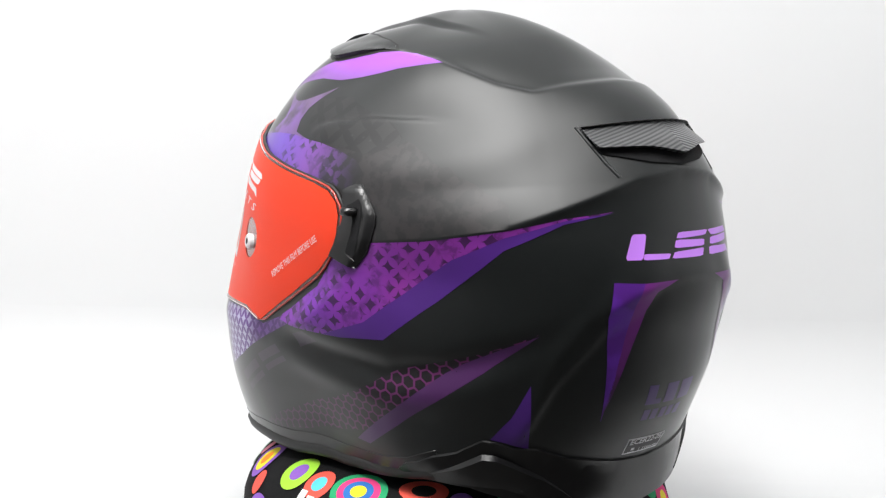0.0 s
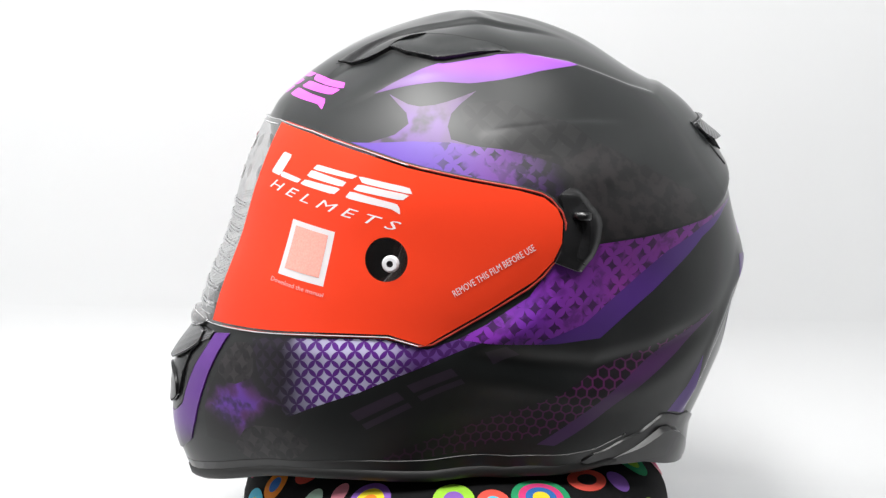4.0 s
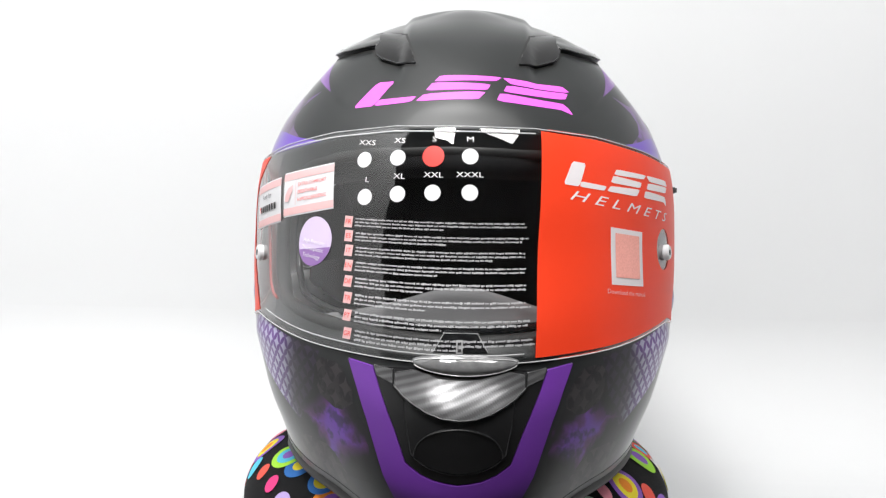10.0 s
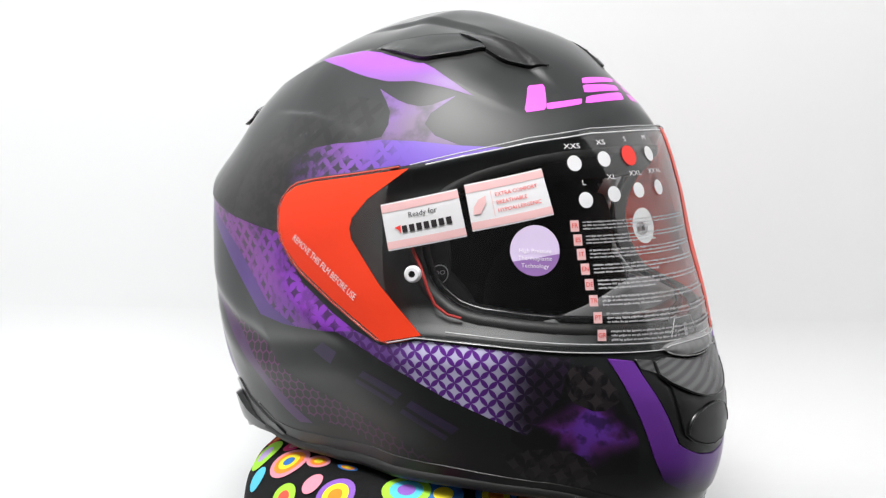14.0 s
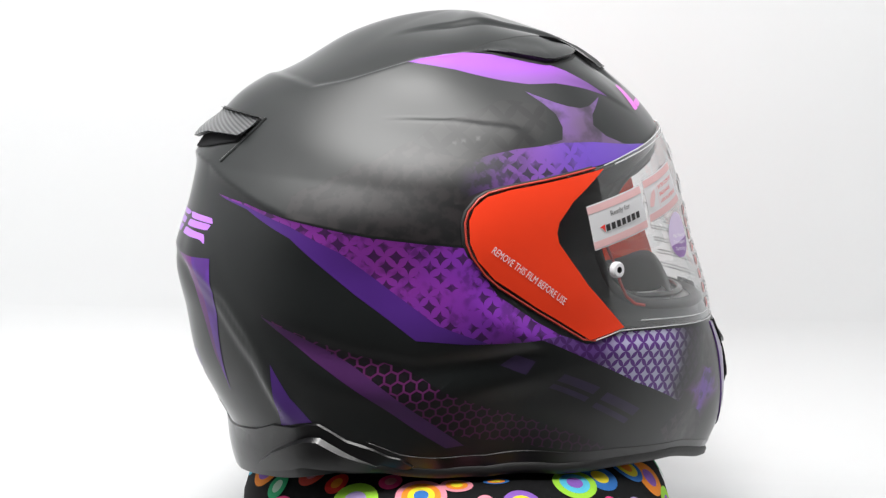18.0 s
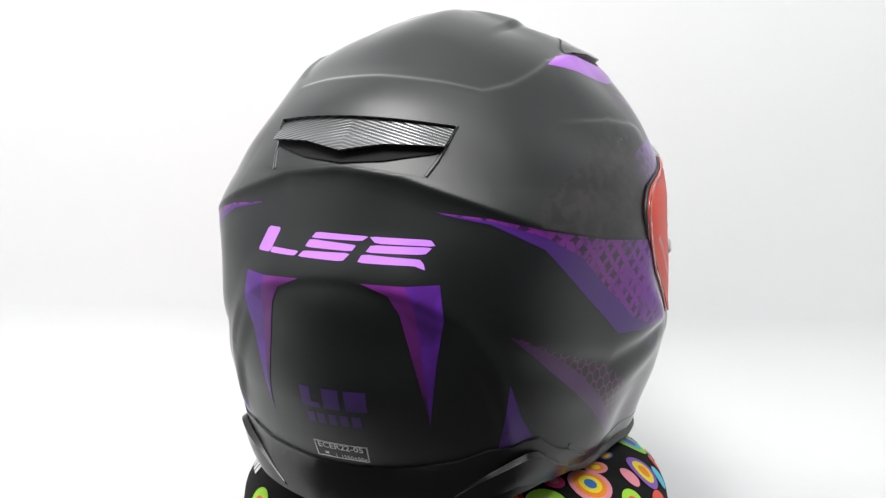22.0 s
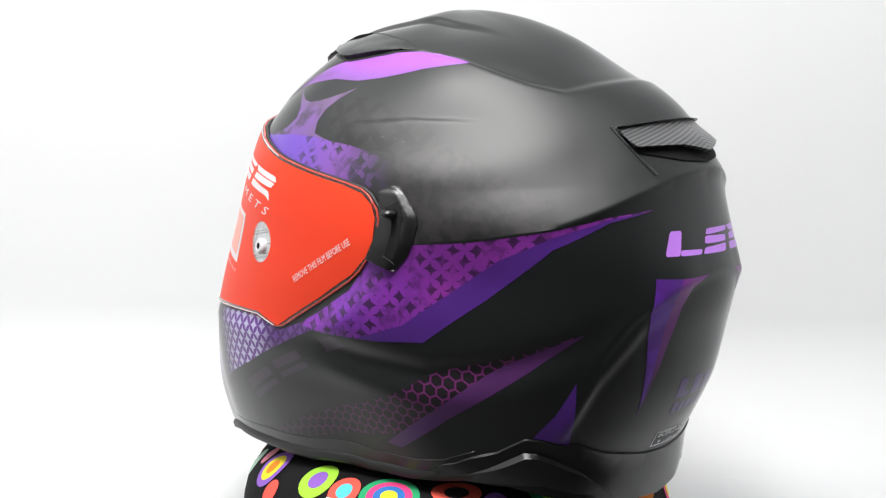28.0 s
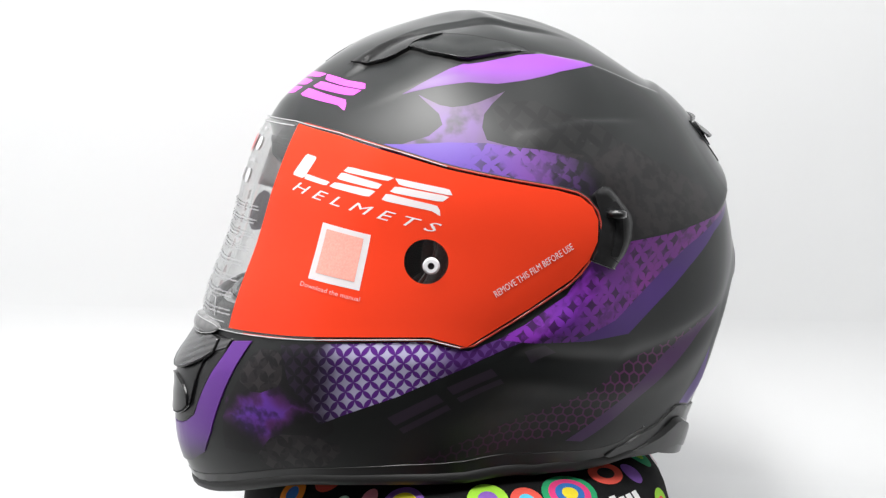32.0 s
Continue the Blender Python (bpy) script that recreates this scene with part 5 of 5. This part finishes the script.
part("strap_buckle", bm, M["brass"], helmet, "small brass strap buckle")

# ---- ring cushion ----
RC, RH, RV = 0.0955, 0.0433, 0.042
cushion = tagged(new("ring_cushion"), "black ring cushion printed with bright multi-coloured dots, under the helmet", "cushion")
cushion.location = (0, 0, 0.0)


def ring_point(a, b, off=0.0):
    a, b = radians(a), radians(b)
    r = RC + (RH + off) * math.cos(b)
    return Vector((r * math.cos(a), r * math.sin(a), RV + (RV + off) * math.sin(b)))


bm = bmesh.new()
na, nb = 120, 36
g = [[bm.verts.new(ring_point(360 * i / na, 360 * j / nb, 0.0003 * math.sin(i * 0.9) * math.sin(j * 1.7))) for j in range(nb)] for i in range(na)]
for i in range(na):
    for j in range(nb):
        bm.faces.new((g[i][j], g[(i + 1) % na][j], g[(i + 1) % na][(j + 1) % nb], g[i][(j + 1) % nb]))
part("cover", bm, M["jersey"], cushion, "black jersey cover")


def ring_dot(a, b, ra, rb, dyes, tilt=0.0, lift=0.0):
    """One printed dot of nested ovals; ra and rb are its half sizes in degrees round and across the ring."""
    bm = bmesh.new()
    n = 24
    ra, rb = ra * 0.74, rb * 0.74
    c, s = math.cos(radians(tilt)), math.sin(radians(tilt))

    def at(f, k, off):
        x, y = f * ra * math.cos(2 * math.pi * k / n), f * rb * math.sin(2 * math.pi * k / n)
        return bm.verts.new(ring_point(a + x * c - y * s * ra / rb, b + x * s * rb / ra + y * c, off))

    sizes = [1.0 - i / len(dyes) * (1.0 if len(dyes) < 3 else 0.95) for i in range(len(dyes))] + [0.0]
    for i in range(len(dyes)):
        off = 0.00045 + lift + 0.00003 * i
        o = [at(sizes[i], k, off) for k in range(n)]
        if sizes[i + 1] > 0:
            m = [at(sizes[i + 1], k, off) for k in range(n)]
            for k in range(n):
                bm.faces.new((o[k], o[(k + 1) % n], m[(k + 1) % n], m[k])).material_index = i
        else:
            m = [at(sizes[i] * 0.5, k, off) for k in range(n)]
            for k in range(n):
                bm.faces.new((o[k], o[(k + 1) % n], m[(k + 1) % n], m[k])).material_index = i
            bm.faces.new(m).material_index = i
    bmesh.ops.recalc_face_normals(bm, faces=bm.faces)
    part("printed_dot", bm, [DYED[d] for d in dyes], cushion, " and ".join(dyes[:2]) + " printed dot")


DOTS = [
    (39, 37, 4, 19, "sage"), (46, 52, 3, 14, "pink"), (56, 49, 8, 27, "purple yellow orange"), (61, 81, 6, 6, "green cyan"), (64, 32, 4, 15, "coral"),
    (79, 58, 8, 25, "green purple"), (90, 55, 6.5, 20, "coral cyan"), (104, 57, 12, 28, "teal rose blue yellow"), (123, 66, 10, 17, "coral black"), (134, 55, 5, 15, "purple"),
    (150, 63, 8, 24, "teal green"), (166, 42, 5, 18, "pink rose"), (173, 39, 6, 20, "cyan yellow red"), (186, 48, 10, 27, "orange purple yellow"), (198, 39, 5, 16, "teal sage"),
    (207, 63, 6, 20, "coral pink"), (218, 60, 4.5, 15, "red orange"), (227, 48, 9, 24, "green lilac"), (234, 74, 5, 14, "rose pink"), (237, 32, 5, 16, "cyan"),
    (245, 61, 10, 25, "pink orange yellow blue"), (255, 76, 7, 12, "pink orange yellow"), (256, 33, 6, 18, "green coral"), (263, 53, 4, 14, "pink"), (268, 81, 6, 6, "blue orange yellow"),
    (273, 49, 8, 24, "purple yellow orange"), (281, 34, 4, 15, "cyan"), (290, 40, 3.5, 11, "coral"), (293, 66, 10, 23, "green cyan purple"), (300, 38, 3.5, 11, "rose"),
    (304, 65, 8, 21, "blue yellow"), (309, 28, 5, 14, "lilac"), (319, 62, 8, 23, "blue yellow orange"), (326, 42, 9, 23, "orange purple"), (338, 66, 6, 21, "pink yellow"),
    (344, 32, 4, 15, "teal sage"), (352, 58, 9, 26, "green coral yellow"), (3, 39, 5, 16, "rose pink"), (12, 65, 8, 26, "purple yellow"), (21, 39, 6, 19, "orange blue"),
    (30, 63, 6, 20, "coral cyan"), (90, 22, 6, 17, "yellow green"), (70, 11, 8, 21, "purple lilac"), (140, 18, 7, 19, "green coral"), (205, 20, 8, 21, "rose yellow"),
    (270, 18, 7, 19, "coral blue"), (330, 13, 8, 21, "green purple"), (15, 13, 8, 21, "cyan yellow"),
]
for i, (a, b, ra, rb, dyes) in enumerate(DOTS):
    ring_dot(a, b, ra, rb, dyes.split(), 0.0, 0.00015 * (i % 3))
# two white words of the maker, as plain blocks
for k in range(13):
    if k == 6:
        continue
    bm = bmesh.new()
    a0, tall = 86 + k * 3.3, (9.5 if k in (0, 9) else 7.0)
    row = [[bm.verts.new(ring_point(a0 + 2.5 * i / 2, 34 - (a0 - 86) * 0.02 + 1.25 * tall * j / 2, 0.0007)) for j in range(3)] for i in range(3)]
    for i in range(2):
        for j in range(2):
            bm.faces.new((row[i][j], row[i + 1][j], row[i + 1][j + 1], row[i][j + 1]))
    bmesh.ops.recalc_face_normals(bm, faces=bm.faces)
    part("maker_block", bm, DYED["white"], cushion, "white maker's block printed on the cover")


def motions():
    """The helmet and the cushion turn together, evenly."""
    for ob, z in ((helmet, FLOOR), (cushion, 0.0)):
        walk(ob, [(t, pose(0, 0, z, 0, 0, HEADING + SPIN * t)) for t in range(0, 33)])


motions()
